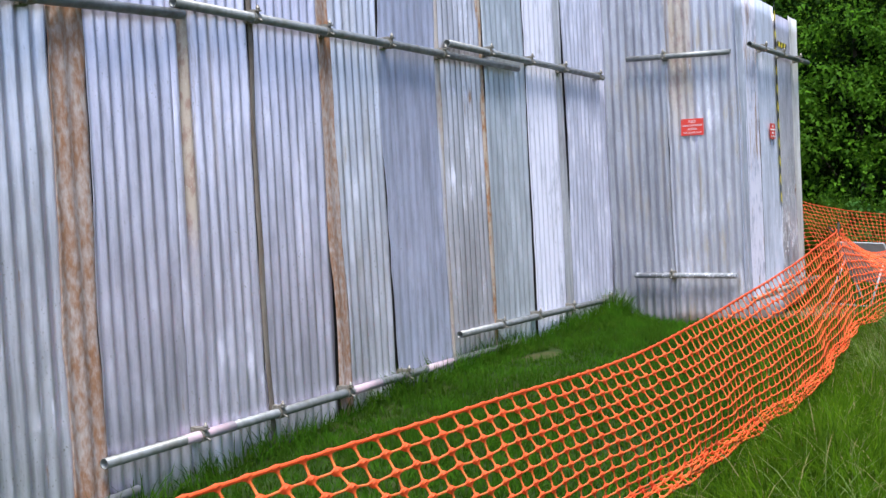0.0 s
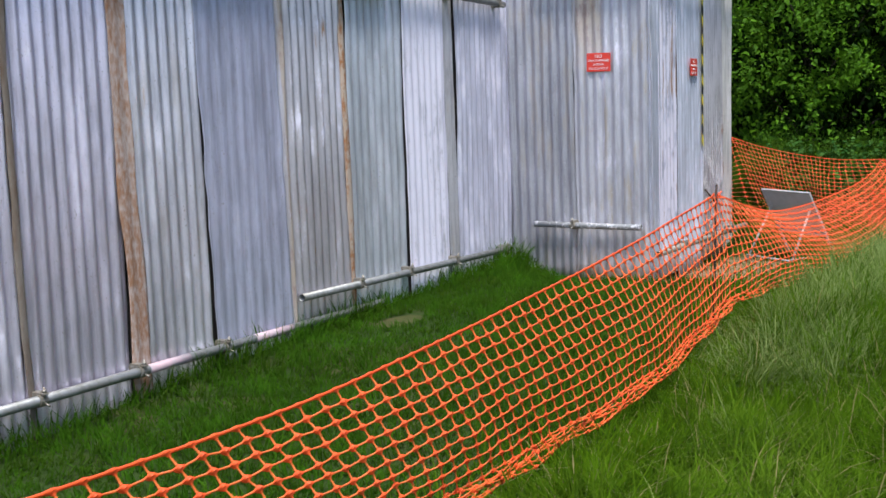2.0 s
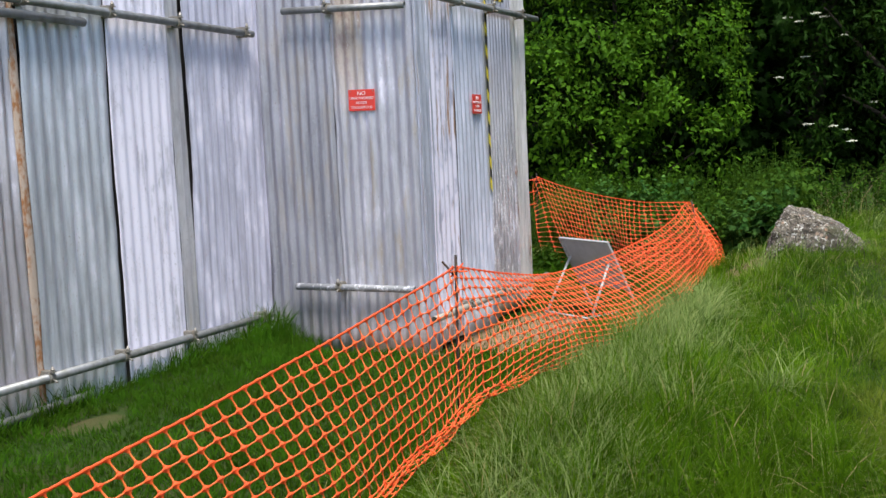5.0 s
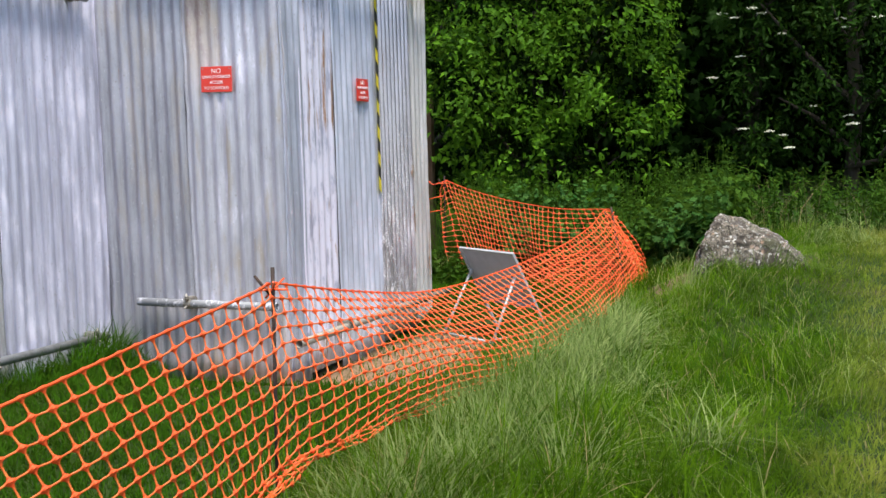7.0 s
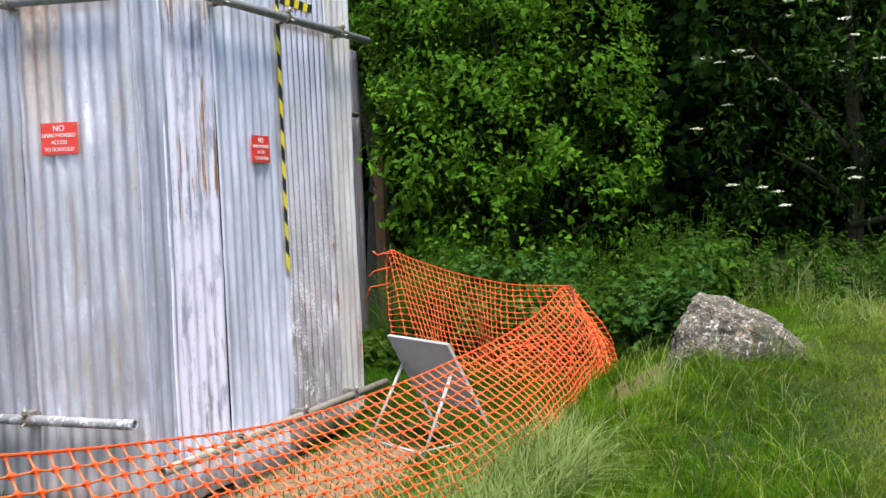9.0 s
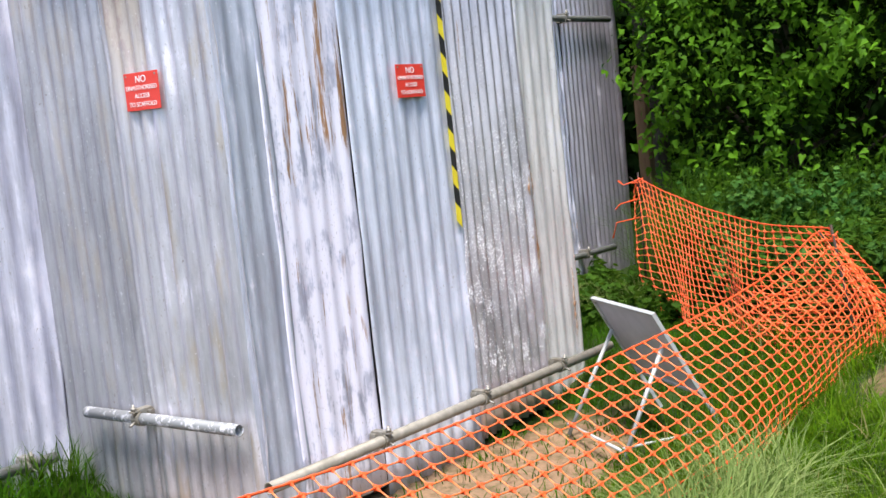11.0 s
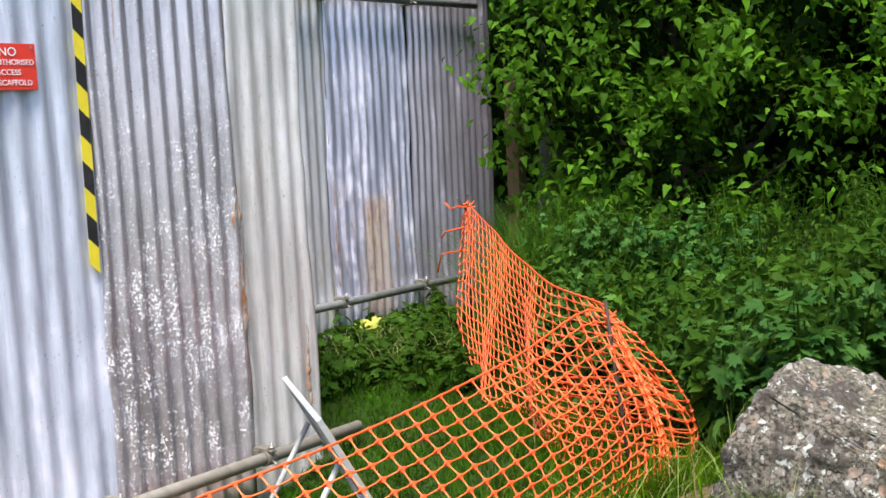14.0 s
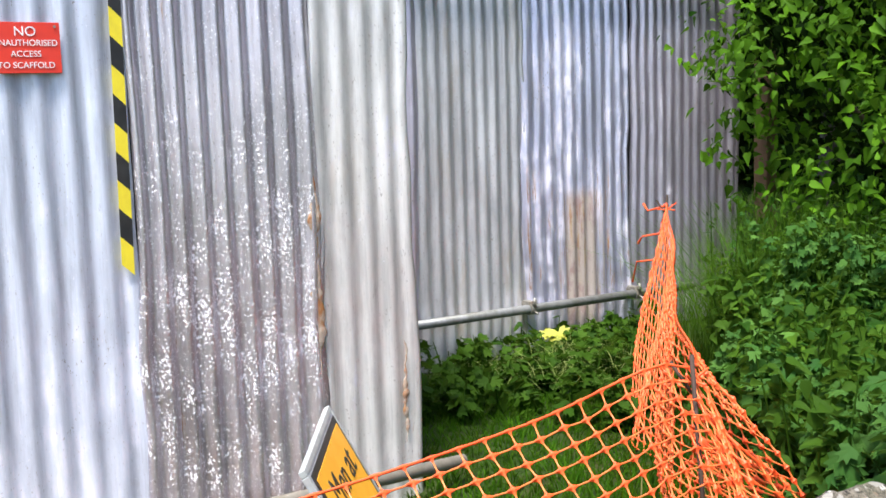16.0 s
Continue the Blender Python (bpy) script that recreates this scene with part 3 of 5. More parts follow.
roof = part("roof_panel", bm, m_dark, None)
tagged(roof, "plain dark roof panel, unseen, added to close the steel shed", "roof", kind="structure")


# ---------------------------------------------------------------- scaffold tubes
def tube_mesh(a, b, r=0.0242, wall=0.004, seg=18):
    """An open pipe with wall thickness."""
    a, b = Vector(a), Vector(b)
    q = (b - a).to_track_quat("Z", "Y")
    rings = []
    for p, rr in ((a, r), (b, r), (b, r - wall), (a, r - wall)):
        rings += [p + q @ Vector((math.cos(2 * math.pi * k / seg), math.sin(2 * math.pi * k / seg), 0)) * rr for k in range(seg)]
    f = [(j * seg + k, j * seg + (k + 1) % seg, (j + 1) % 4 * seg + (k + 1) % seg, (j + 1) % 4 * seg + k) for j in range(4) for k in range(seg)]
    return np.array([tuple(v) for v in rings]), np.array(f)


def coupler(parent, at, along, out):
    """A clamp round the tube with its flap, bolt and back plate."""
    at, along, out = Vector(at), Vector(along).normalized(), Vector(out)
    up = Vector((0, 0, 1))
    frame_m = Matrix((( *along, 0), (*out, 0), (*up, 0), (0, 0, 0, 1))).transposed()
    frame_m.translation = at
    bm = bmesh.new()
    n = 14
    for s0, s1, r in ((-0.022, 0.022, 0.031),):
        ring = [[bm.verts.new((s, math.cos(2 * math.pi * k / n) * rr, math.sin(2 * math.pi * k / n) * rr)) for k in range(n)] for s, rr in ((s0, r - 0.005), (s0, r), (s1, r), (s1, r - 0.005))]
        for j in range(4):
            for k in range(n):
                bm.faces.new((ring[j][k], ring[j][(k + 1) % n], ring[(j + 1) % 4][(k + 1) % n], ring[(j + 1) % 4][k]))
    box(bm, (-0.02, -0.055, 0.022), (0.02, 0.012, 0.040), 0.003)
    box(bm, (-0.024, -0.06, -0.03), (0.024, -0.026, 0.03), 0.004)
    box(bm, (-0.014, 0.005, 0.028), (0.014, 0.040, 0.036), 0.002)
    bm.transform(frame_m)
    c = part("coupler", bm, m_clamp, parent)
    bm = bmesh.new()
    rod(bm, (0, 0.026, 0.012), (0, 0.026, 0.062), 0.006, 8)
    rod(bm, (0, 0.026, 0.038), (0, 0.026, 0.050), 0.012, 6)
    rod(bm, (0, 0.026, -0.01), (0, 0.055, -0.022), 0.005, 8)
    bm.transform(frame_m)
    part("bolt", bm, m_bolt, c)


def scaffold_tube(a, b, clamps, out, mat, label, painted=()):
    a, b = Vector(a), Vector(b)
    ob = thing("scaffold_tube", label, "scaffold tube", "tubes clamped to the hoarding")
    put("tube", raw("tube", *tube_mesh(a, b), mat), ob)
    length = (b - a).length
    for s0, s1 in painted:
        p0, p1 = a.lerp(b, s0 / length), a.lerp(b, s1 / length)
        put("paint_band", raw("paint_band", *tube_mesh(p0, p1, 0.0249, 0.003), m_pink), ob, "faded pink paint band")
    for s in clamps:
        coupler(ob, a.lerp(b, s / length), b - a, out)


E, S = (1, 0, 0), (0, -1, 0)
grey_label = "grey galvanised scaffold tube clamped along the sheets"
scaffold_tube((0, -7.4, 0.02), (0, -3.03, 0.16), [0.8, 2.1, 3.4], E, m_tube, "short grey scaffold tube low on the hoarding")
scaffold_tube((0, -3.22, 0.321), (0, 0.95, 0.275), [0.62, 1.22, 1.85, 2.5], E, m_tube, "pale scaffold tube with pink paint near the turf", [(0.5, 0.85), (1.9, 2.2), (2.75, 3.1)])
scaffold_tube((0.0, 0.0, 0.45), (0.0, 2.93, 0.395), [0.64, 1.27, 1.95, 2.8], E, m_tube, grey_label)
scaffold_tube((0, -7.4, 2.12), (0, -2.55, 2.30), [1.0, 2.4, 3.95], E, m_tube, grey_label)
scaffold_tube((0, -2.61, 2.35), (0, 1.13, 2.315), [0.6, 1.24, 1.9, 2.58], E, m_tube, grey_label)
scaffold_tube((0.0, 0.036, 2.406), (0.0, 2.90, 2.364), [0.62, 1.32, 1.98, 2.76], E, m_tube, grey_label)
scaffold_tube((0.19, 2.985, 0.592), (1.10, 2.985, 0.577), [0.34], S, m_tube_flaked, "short scaffold tube with flaking white paint on the end wall")
scaffold_tube((0.20, 2.985, 2.51), (1.12, 2.985, 2.48), [0.34], S, m_tube, "short grey scaffold tube high on the end wall")
scaffold_tube((1.235, 2.97, 0.372), (1.255, 5.60, 0.334), [0.67, 1.40, 2.10], E, m_tube_old, "mud-stained scaffold tube across the shed front")
scaffold_tube((1.232, 3.20, 2.55), (1.24, 5.60, 2.575), [0.5, 1.22, 1.95], E, m_tube, "grey scaffold tube high on the shed front")
scaffold_tube((-0.10, 5.7, 0.555), (-0.10, 8.30, 0.52), [1.35, 2.13], E, m_tube, "grey scaffold tube low on the recessed hoarding")
scaffold_tube((-0.10, 5.7, 2.33), (-0.10, 8.55, 2.345), [1.35, 2.13], E, m_tube, "grey scaffold tube high on the recessed hoarding")


# ---------------------------------------------------------------- signs
def words(name, text, size, mat, parent, m, squeeze=1.0):
    cu = bpy.data.curves.new(name, "FONT")
    cu.body, cu.size, cu.align_x, cu.align_y, cu.extrude = text, size, "CENTER", "CENTER", 0.0006
    ob = bpy.data.objects.new(name, cu)
    me = bpy.data.meshes.new_from_object(ob)
    me.transform(Matrix.Diagonal((squeeze, 1, 1, 1)))
    me.materials.append(mat)
    bpy.data.objects.remove(ob)
    o = put(name, me, parent)
    o.matrix_local = m


def access_sign(m, label):
    """Local x to the reader's right, y up, z towards the reader."""
    ob = thing("warning_sign", label, "sign", "red signs on the shed", at=m)
    bm = bmesh.new()
    box(bm, (-0.099, -0.072, -0.003), (0.099, 0.072, 0.0), 0.0012)
    part("panel", bm, m_red, ob)
    for text, y, s, q in (("NO", 0.045, 0.038, 1.05), ("UNAUTHORISED", 0.013, 0.0245, 0.98), ("ACCESS", -0.018, 0.0245, 1.0), ("TO SCAFFOLD", -0.050, 0.0245, 1.0)):
        words("lettering", text, s, m_letter, ob, pose(0, y, 0.0012), q)
    for x in (-0.085, 0.085):
        bm = bmesh.new()
        rod(bm, (x, 0.06, -0.002), (x, 0.06, 0.003), 0.004, 8)
        part("screw", bm, m_bolt, ob)


access_sign(pose(0.750, 3.031, 1.873, 90, 0, 0) @ pose(0, 0, 0, 0, 0, -1.0), "red enamel warning sign with white lettering on the end wall")
access_sign(pose(1.182, 4.155, 1.833, 90, 0, 90), "red warning sign with white lettering beside hazard tape")

tape = thing("hazard_tape", "strip of yellow and black hazard tape on a sheet seam", "tape")
z, k = 1.165, 0
while z < 2.99:
    bm = bmesh.new()
    h, sk = 0.086, 0.018
    w0, w1 = 4.412 + 0.012 * (z - 1.17), 4.412 + 0.012 * (z + h - 1.17)
    x0 = 1.180
    vs = [(x0, w0 - 0.019, z + sk), (x0, w0 + 0.019, z - sk), (x0, w1 + 0.019, z + h - sk), (x0, w1 - 0.019, z + h + sk)]
    lo = [bm.verts.new(v) for v in vs]
    hi = [bm.verts.new((v[0] + 0.0012, v[1], v[2])) for v in vs]
    bm.faces.new(hi)
    bm.faces.new(lo[::-1])
    for i in range(4):
        bm.faces.new((lo[i], lo[(i + 1) % 4], hi[(i + 1) % 4], hi[i]))
    part("yellow_stripe" if k % 2 == 0 else "black_stripe", bm, m_yellow if k % 2 == 0 else m_black, tape)
    z, k = z + h, k + 1


loose = thing("tape_strip", "short strip of hazard tape stuck level across a sheet", "tape")
for k in range(7):
    bm = bmesh.new()
    y0 = 4.46 + 0.058 * k
    vs = [(1.1838, y0, 2.655), (1.1838, y0 + 0.058, 2.655), (1.1838, y0 + 0.078, 2.705), (1.1838, y0 + 0.020, 2.705)]
    lo, hi = [bm.verts.new(v) for v in vs], [bm.verts.new((v[0] + 0.0012, v[1], v[2])) for v in vs]
    bm.faces.new(hi)
    bm.faces.new(lo[::-1])
    for i in range(4):
        bm.faces.new((lo[i], lo[(i + 1) % 4], hi[(i + 1) % 4], hi[i]))
    part("black_stripe" if k % 2 == 0 else "yellow_stripe", bm, m_black if k % 2 == 0 else m_yellow, loose)


# ---------------------------------------------------------------- folding road sign
def road_sign():
    tl, tr = Vector((1.594, 4.857, 0.735)), Vector((2.077, 4.513, 0.728))
    side = (tr - tl).normalized()
    nrm = Vector((-side.y, side.x, 0)).normalized()
    foot = float(ground_z(1.8, 4.9)) + 0.012
    mid = (tl + tr) / 2
    down = (nrm * 0.32 + Vector((0, 0, foot - mid.z))).normalized()
    length = (nrm * 0.32 + Vector((0, 0, foot - mid.z))).length
    side = -side
    face = side.cross(-down).normalized()
    half = 0.29
    ob = thing("road_sign", "folding amber sign board seen with its grey back, on the soil", "road sign")
    m = Matrix(((*side, 0), (*(-down), 0), (*face, 0), (0, 0, 0, 1))).transposed()
    m.translation = mid
    ph = 0.43
    bm = bmesh.new()
    box(bm, (-half, -ph, -0.004), (half, 0, 0.004), 0.001)
    bm.transform(m)
    part("panel", bm, m_board, ob, "plain grey sheet back")
    bm = bmesh.new()
    box(bm, (-half + 0.018, -ph + 0.018, 0.005), (half - 0.018, -0.018, 0.007))
    bm.transform(m)
    part("black_border", bm, m_black, ob)
    bm = bmesh.new()
    box(bm, (-half + 0.04, -ph + 0.04, 0.0075), (half - 0.04, -0.04, 0.009))
    bm.transform(m)
    part("amber_face", bm, m_amber, ob)
    words("lettering", "Men at", 0.135, m_black, ob, m @ pose(0, -0.13, 0.0105), 0.98)
    words("lettering", "work", 0.135, m_black, ob, m @ pose(0, -0.30, 0.0105), 0.98)
    for a, b in (((-half, 0.0, 0), (half, 0.0, 0)), ((-half, -ph, 0), (half, -ph, 0))):
        bm = bmesh.new()
        lo = Vector(a) + Vector((-0.009, -0.009, -0.013))
        box(bm, lo, Vector(b) + Vector((0.009, 0.009, 0.006)), 0.002)
        bm.transform(m)
        part("rail", bm, m_frame, ob)
    for x in (-half, half):
        bm = bmesh.new()
        box(bm, (x - 0.009, -length, -0.013), (x + 0.009, -0.010, 0.006), 0.002)
        bm.transform(m)
        part("leg", bm, m_frame, ob)
    # back prop
    hinge = mid + down * 0.16 - face * 0.02
    feet = []
    for s in (-0.24, 0.24):
        a = hinge + side * s
        b = Vector((*(mid - nrm * 0.20 + side * (s * 1.15)).xy, foot - 0.015))
        feet.append(b)
        bm = bmesh.new()
        rod(bm, a, b, 0.010, 8)
        part("prop_leg", bm, m_frame, ob)
    bm = bmesh.new()
    rod(bm, feet[0] + Vector((0, 0, 0.05)), feet[1] + Vector((0, 0, 0.05)), 0.008, 8)
    part("cross_bar", bm, m_frame, ob)
    bm = bmesh.new()
    rod(bm, feet[0] + Vector((0, 0, 0.06)), mid + down * (length - 0.06) - side * 0.27, 0.006, 6)
    part("stay", bm, m_frame, ob)


road_sign()

bm = bmesh.new()
box(bm, (-0.5, -0.045, 0.0), (0.5, 0.045, 0.028), 0.006)
plank = part("wooden_plank", bm, m_wood, None)
plank.matrix_world = pose(1.25, 2.78, float(ground_z(1.25, 2.78)) - 0.006, 1.5, 2, 18)
tagged(plank, "weathered brown plank lying on sandy soil", "plank")


# ---------------------------------------------------------------- orange barrier nets
def spline(stations, cell):
    """A smooth curve through stations, in steps of cell, or of (near, far) where the mesh hangs slack beyond the pin."""
    p = np.array(stations, float)
    p = np.vstack([2 * p[0] - p[1], p, 2 * p[-1] - p[-2]])
    out = []
    for i in range(1, len(p) - 2):
        s = np.linspace(0, 1, 24, endpoint=False)[:, None]
        a, b, c, d = p[i - 1], p[i], p[i + 1], p[i + 2]
        out.append(0.5 * (2 * b + (c - a) * s + (2 * a - 5 * b + 4 * c - d) * s ** 2 + (3 * b - a - 3 * c + d) * s ** 3))
    q = np.vstack(out + [p[-2:-1]])
    w = np.concatenate([[0], np.cumsum(np.linalg.norm(np.diff(q[:, :3], axis=0), axis=1))])
    near, far = cell if isinstance(cell, tuple) else (cell, cell)
    count = np.concatenate([[0], np.cumsum(np.diff(w) / np.interp(q[1:, 1], [0.3, 1.5], [near, far]))])
    t = np.interp(np.arange(int(count[-1]) + 1), count, w)
    return np.stack([np.interp(t, w, q[:, k]) for k in range(q.shape[1])], -1)


def net_mesh(name, label, stations, rows=11, cell=0.085, seed=1, crease=0.02, hem=0):
    """stations: top x, y, z, foot x, y, z, belly along x and y. A moulded mesh of bands with thick knots and narrow bridges."""
    c = spline(stations, cell)
    cols = len(c)
    # short of the pin the lowest rows lie gathered at the foot, beyond it they hang open
    k = np.arange(rows + 1)[None, :]
    taut = 1 - smooth(c[:, 1:2], 0.2, 1.6) if hem else np.zeros((len(c), 1))
    v = np.minimum(1, k / (rows - hem * taut))[:, :, None]
    over = np.maximum(0, k - (rows - hem * taut))
    top, foot, belly = c[:, None, :3], c[:, None, 3:6], c[:, None, 6:8]
    g = top * (1 - v) + foot * v
    g[:, :, :2] += belly * (np.sin(np.pi * np.clip(v, 0, 1) ** 1.2))
    rng = np.random.RandomState(seed)
    s = np.arange(cols)[:, None] * 0.08
    wob = crease * (np.sin(s * 3.1 + v[:, :, 0] * 2 + seed) + 0.6 * np.sin(s * 7.3 - v[:, :, 0] * 4)) * (0.25 + v[:, :, 0])
    du = np.gradient(c[:, :2], axis=0)
    nrm = np.stack([du[:, 1], -du[:, 0]], -1) / (np.linalg.norm(du, axis=1)[:, None] + 1e-9)
    g[:, :, :2] += wob[:, :, None] * nrm[:, None, :]
    g[:, 1:] += rng.randn(cols, rows, 3) * 0.0022
    g += np.stack([over * 0.004 + (over > 0) * 0.007 * np.sin(s * (9 + 2 * (k % 3)) + k), (over % 2) * 0.025, -0.010 * over + (over > 0) * 0.006 * np.sin(s * 13 + 2 * k)], -1)
    low = ground_z(g[:, :, 0], g[:, :, 1]) + 0.015
    g[:, :, 2] = np.maximum(g[:, :, 2], low)
    pieces = []

    near, far = cell if isinstance(cell, tuple) else (cell, cell)
    local = np.interp(c[:, 1], [0.3, 1.5], [near, far * 0.84]) / 0.085

    def bands(a, b, wide, thin, thick, slim):
        """Flat bars from a to b, narrow in the middle."""
        d = b - a
        L = np.linalg.norm(d, axis=-1, keepdims=True) + 1e-9
        d = d / L
        nn = np.zeros_like(d)
        nn[:, 0], nn[:, 1] = 0.9, -0.43
        w = np.cross(d, nn)
        w /= np.linalg.norm(w, axis=-1, keepdims=True) + 1e-9
        nn = np.cross(w, d)
        vs = []
        for f, ww in ((0.0, wide), (0.26, thin), (0.74, thin), (1.0, wide)):
            q = a + (b - a) * f
            for sw, st in ((-1, -1), (1, -1), (1, 1), (-1, 1)):
                vs.append(q + w * ww * sw * slim + nn * thick * st)
        vs = np.stack(vs, 1)
        m = len(a)
        fs = [(4 * j + k, 4 * j + (k + 1) % 4, 4 * j + 4 + (k + 1) % 4, 4 * j + 4 + k) for j in range(3) for k in range(4)]
        fs = (np.array(fs)[None] + 16 * np.arange(m)[:, None, None]).reshape(-1, 4)
        pieces.append((vs.reshape(-1, 3), fs))

    bands(g[:-1, 1:].reshape(-1, 3), g[1:, 1:].reshape(-1, 3), 0.0108, 0.0026, 0.0012, np.repeat(local[:-1], rows)[:, None])
    bands(g[:-1, 0], g[1:, 0], 0.0070, 0.0042, 0.0016, local[:-1, None])
    bands(g[:, :-1].reshape(-1, 3), g[:, 1:].reshape(-1, 3), 0.0104, 0.0025, 0.0010, np.repeat(local, rows)[:, None])
    cord = pieces.pop(1)
    ob = thing(name, label, "barrier net", "orange barrier nets")
    put("top_cord", raw("top_cord", *cord, m_orange), ob)
    me = raw("mesh", *merge(pieces), m_orange)
    me.materials.append(m_stretched)
    me.polygons.foreach_set("material_index", (np.arange(len(me.polygons)) % 12 // 4 == 1).astype(np.int32))
    put("mesh", me, ob)


net_mesh("barrier_net", "bright orange plastic barrier mesh strung between pins", [
    (2.52, -8.2, 0.98, 2.54, -8.05, 0.52, 0.03, 0), (2.47, -6.6, 0.97, 2.53, -6.45, 0.52, 0.03, 0), (2.45, -5.37, 0.94, 2.52, -5.22, 0.52, 0.03, 0), (2.45, -4.40, 0.90, 2.50, -4.25, 0.51, 0.03, 0),
    (2.43, -3.50, 0.855, 2.50, -3.3, 0.48, 0.03, 0), (2.43, -2.85, 0.865, 2.50, -2.65, 0.44, 0.03, 0), (2.40, -1.95, 0.885, 2.50, -1.75, 0.42, 0.03, 0), (2.40, -1.0, 0.94, 2.50, -0.8, 0.42, 0.03, 0),
    (2.39, -0.4, 0.98, 2.47, -0.22, 0.44, 0.02, 0), (2.385, 0.36, 1.04, 2.45, 0.36, 0.50, 0.02, 0), (2.378, 0.44, 1.05, 2.45, 0.44, 0.51, 0.02, 0), (2.374, 0.52, 1.04, 2.46, 0.52, 0.51, 0.03, 0), (2.35, 1.2, 0.925, 2.57, 1.2, 0.46, 0.08, 0), (2.33, 2.0, 0.815, 2.67, 2.0, 0.38, 0.12, 0),
    (2.35, 2.7, 0.78, 2.74, 2.7, 0.3, 0.14, 0), (2.42, 3.4, 0.79, 2.78, 3.4, 0.32, 0.16, 0), (2.50, 4.2, 0.83, 2.74, 4.2, 0.34, 0.13, 0), (2.53, 4.87, 0.89, 2.75, 4.87, 0.36, 0.11, 0.03), (2.555, 5.33, 0.965, 2.77, 5.2, 0.36, 0.08, 0.03), (2.64, 5.41, 0.82, 2.79, 5.3, 0.36, 0.06, 0.0), (2.735, 5.40, 0.63, 2.80, 5.35, 0.36, 0.03, 0.0)], seed=3, crease=0.009, hem=5, rows=16, cell=(0.076, 0.072))
net_mesh("barrier_net", "orange barrier mesh sagging towards the recessed hoarding", [
    (2.55, 5.40, 0.965, 2.74, 5.6, 0.35, 0.12, 0.06), (2.1, 5.84, 0.945, 2.18, 5.72, 0.3, 0.01, 0.0), (1.6, 6.35, 0.975, 1.80, 6.05, 0.28, 0.0, -0.02), (1.1, 6.85, 1.04, 1.48, 6.32, 0.28, 0.0, -0.04),
    (0.69, 7.26, 1.13, 1.27, 6.47, 0.28, 0.04, -0.05), (0.655, 7.29, 1.08, 1.02, 6.75, 0.28, 0.0, -0.02), (0.62, 7.29, 1.02, 0.76, 7.05, 0.28, -0.03, 0.0)], seed=8, crease=0.035, rows=18, cell=0.080)

net_mesh("barrier_net", "loose folded end of orange barrier mesh heaped by the pin", [
    (2.58, 5.36, 0.88, 2.76, 5.25, 0.42, 0.05, 0), (2.70, 5.46, 0.72, 2.80, 5.42, 0.40, 0.03, 0.03), (2.56, 5.60, 0.68, 2.70, 5.62, 0.36, 0.05, 0.05), (2.3, 5.74, 0.62, 2.4, 5.78, 0.32, 0, 0.05), (1.95, 6.02, 0.52, 1.95, 6.05, 0.3, 0, 0.05)], seed=12, crease=0.05, rows=9)


def pin(x, y, top, lean, label, mat, torn=0):
    ob = thing("fence_pin", label, "fence pin", "pins that hold the net")
    z0 = float(ground_z(x, y)) - 0.05
    bm = bmesh.new()
    rod(bm, (x - lean[0], y - lean[1], z0), (x, y, top), 0.0065, 8)
    part("rod", bm, mat, ob)
    bm = bmesh.new()
    rod(bm, (x, y, top - 0.10), (x - 0.055, y - 0.02, top - 0.025), 0.005, 6)
    part("hook", bm, mat, ob)
    bm = bmesh.new()
    for k in range(5):
        a = k * 1.3
        rod(bm, (x, y, top - 0.07), (x + 0.05 * math.cos(a), y + 0.05 * math.sin(a), top - 0.07 + 0.035 * math.sin(2.1 * k)), 0.0035, 5)
    part("tie", bm, m_orange, ob, "knotted orange tie")
    for k in range(torn):
        a = Vector((x, y, top - 0.05 - 0.13 * k))
        b = a + Vector((-0.10 - 0.04 * k, -0.03, -0.03))
        c = b + Vector((-0.05, 0.02, 0.03 - 0.07 * k))
        v, f = limb([a, b, c], [0.006, 0.004, 0.007], 5)
        put("torn_strip", raw("torn_strip", v, f, m_orange), ob, "torn orange strip of mesh")


pin(2.387, 0.457, 1.10, (0.03, -0.02), "thin rusty steel pin holding the orange net", m_pin)
pin(2.575, 5.375, 0.985, (-0.13, 0.06), "leaning rusty steel pin at the corner of the net", m_pin)
pin(0.68, 7.27, 1.17, (0.0, 0.02), "steel pin at the far end of the net", m_pin, 3)


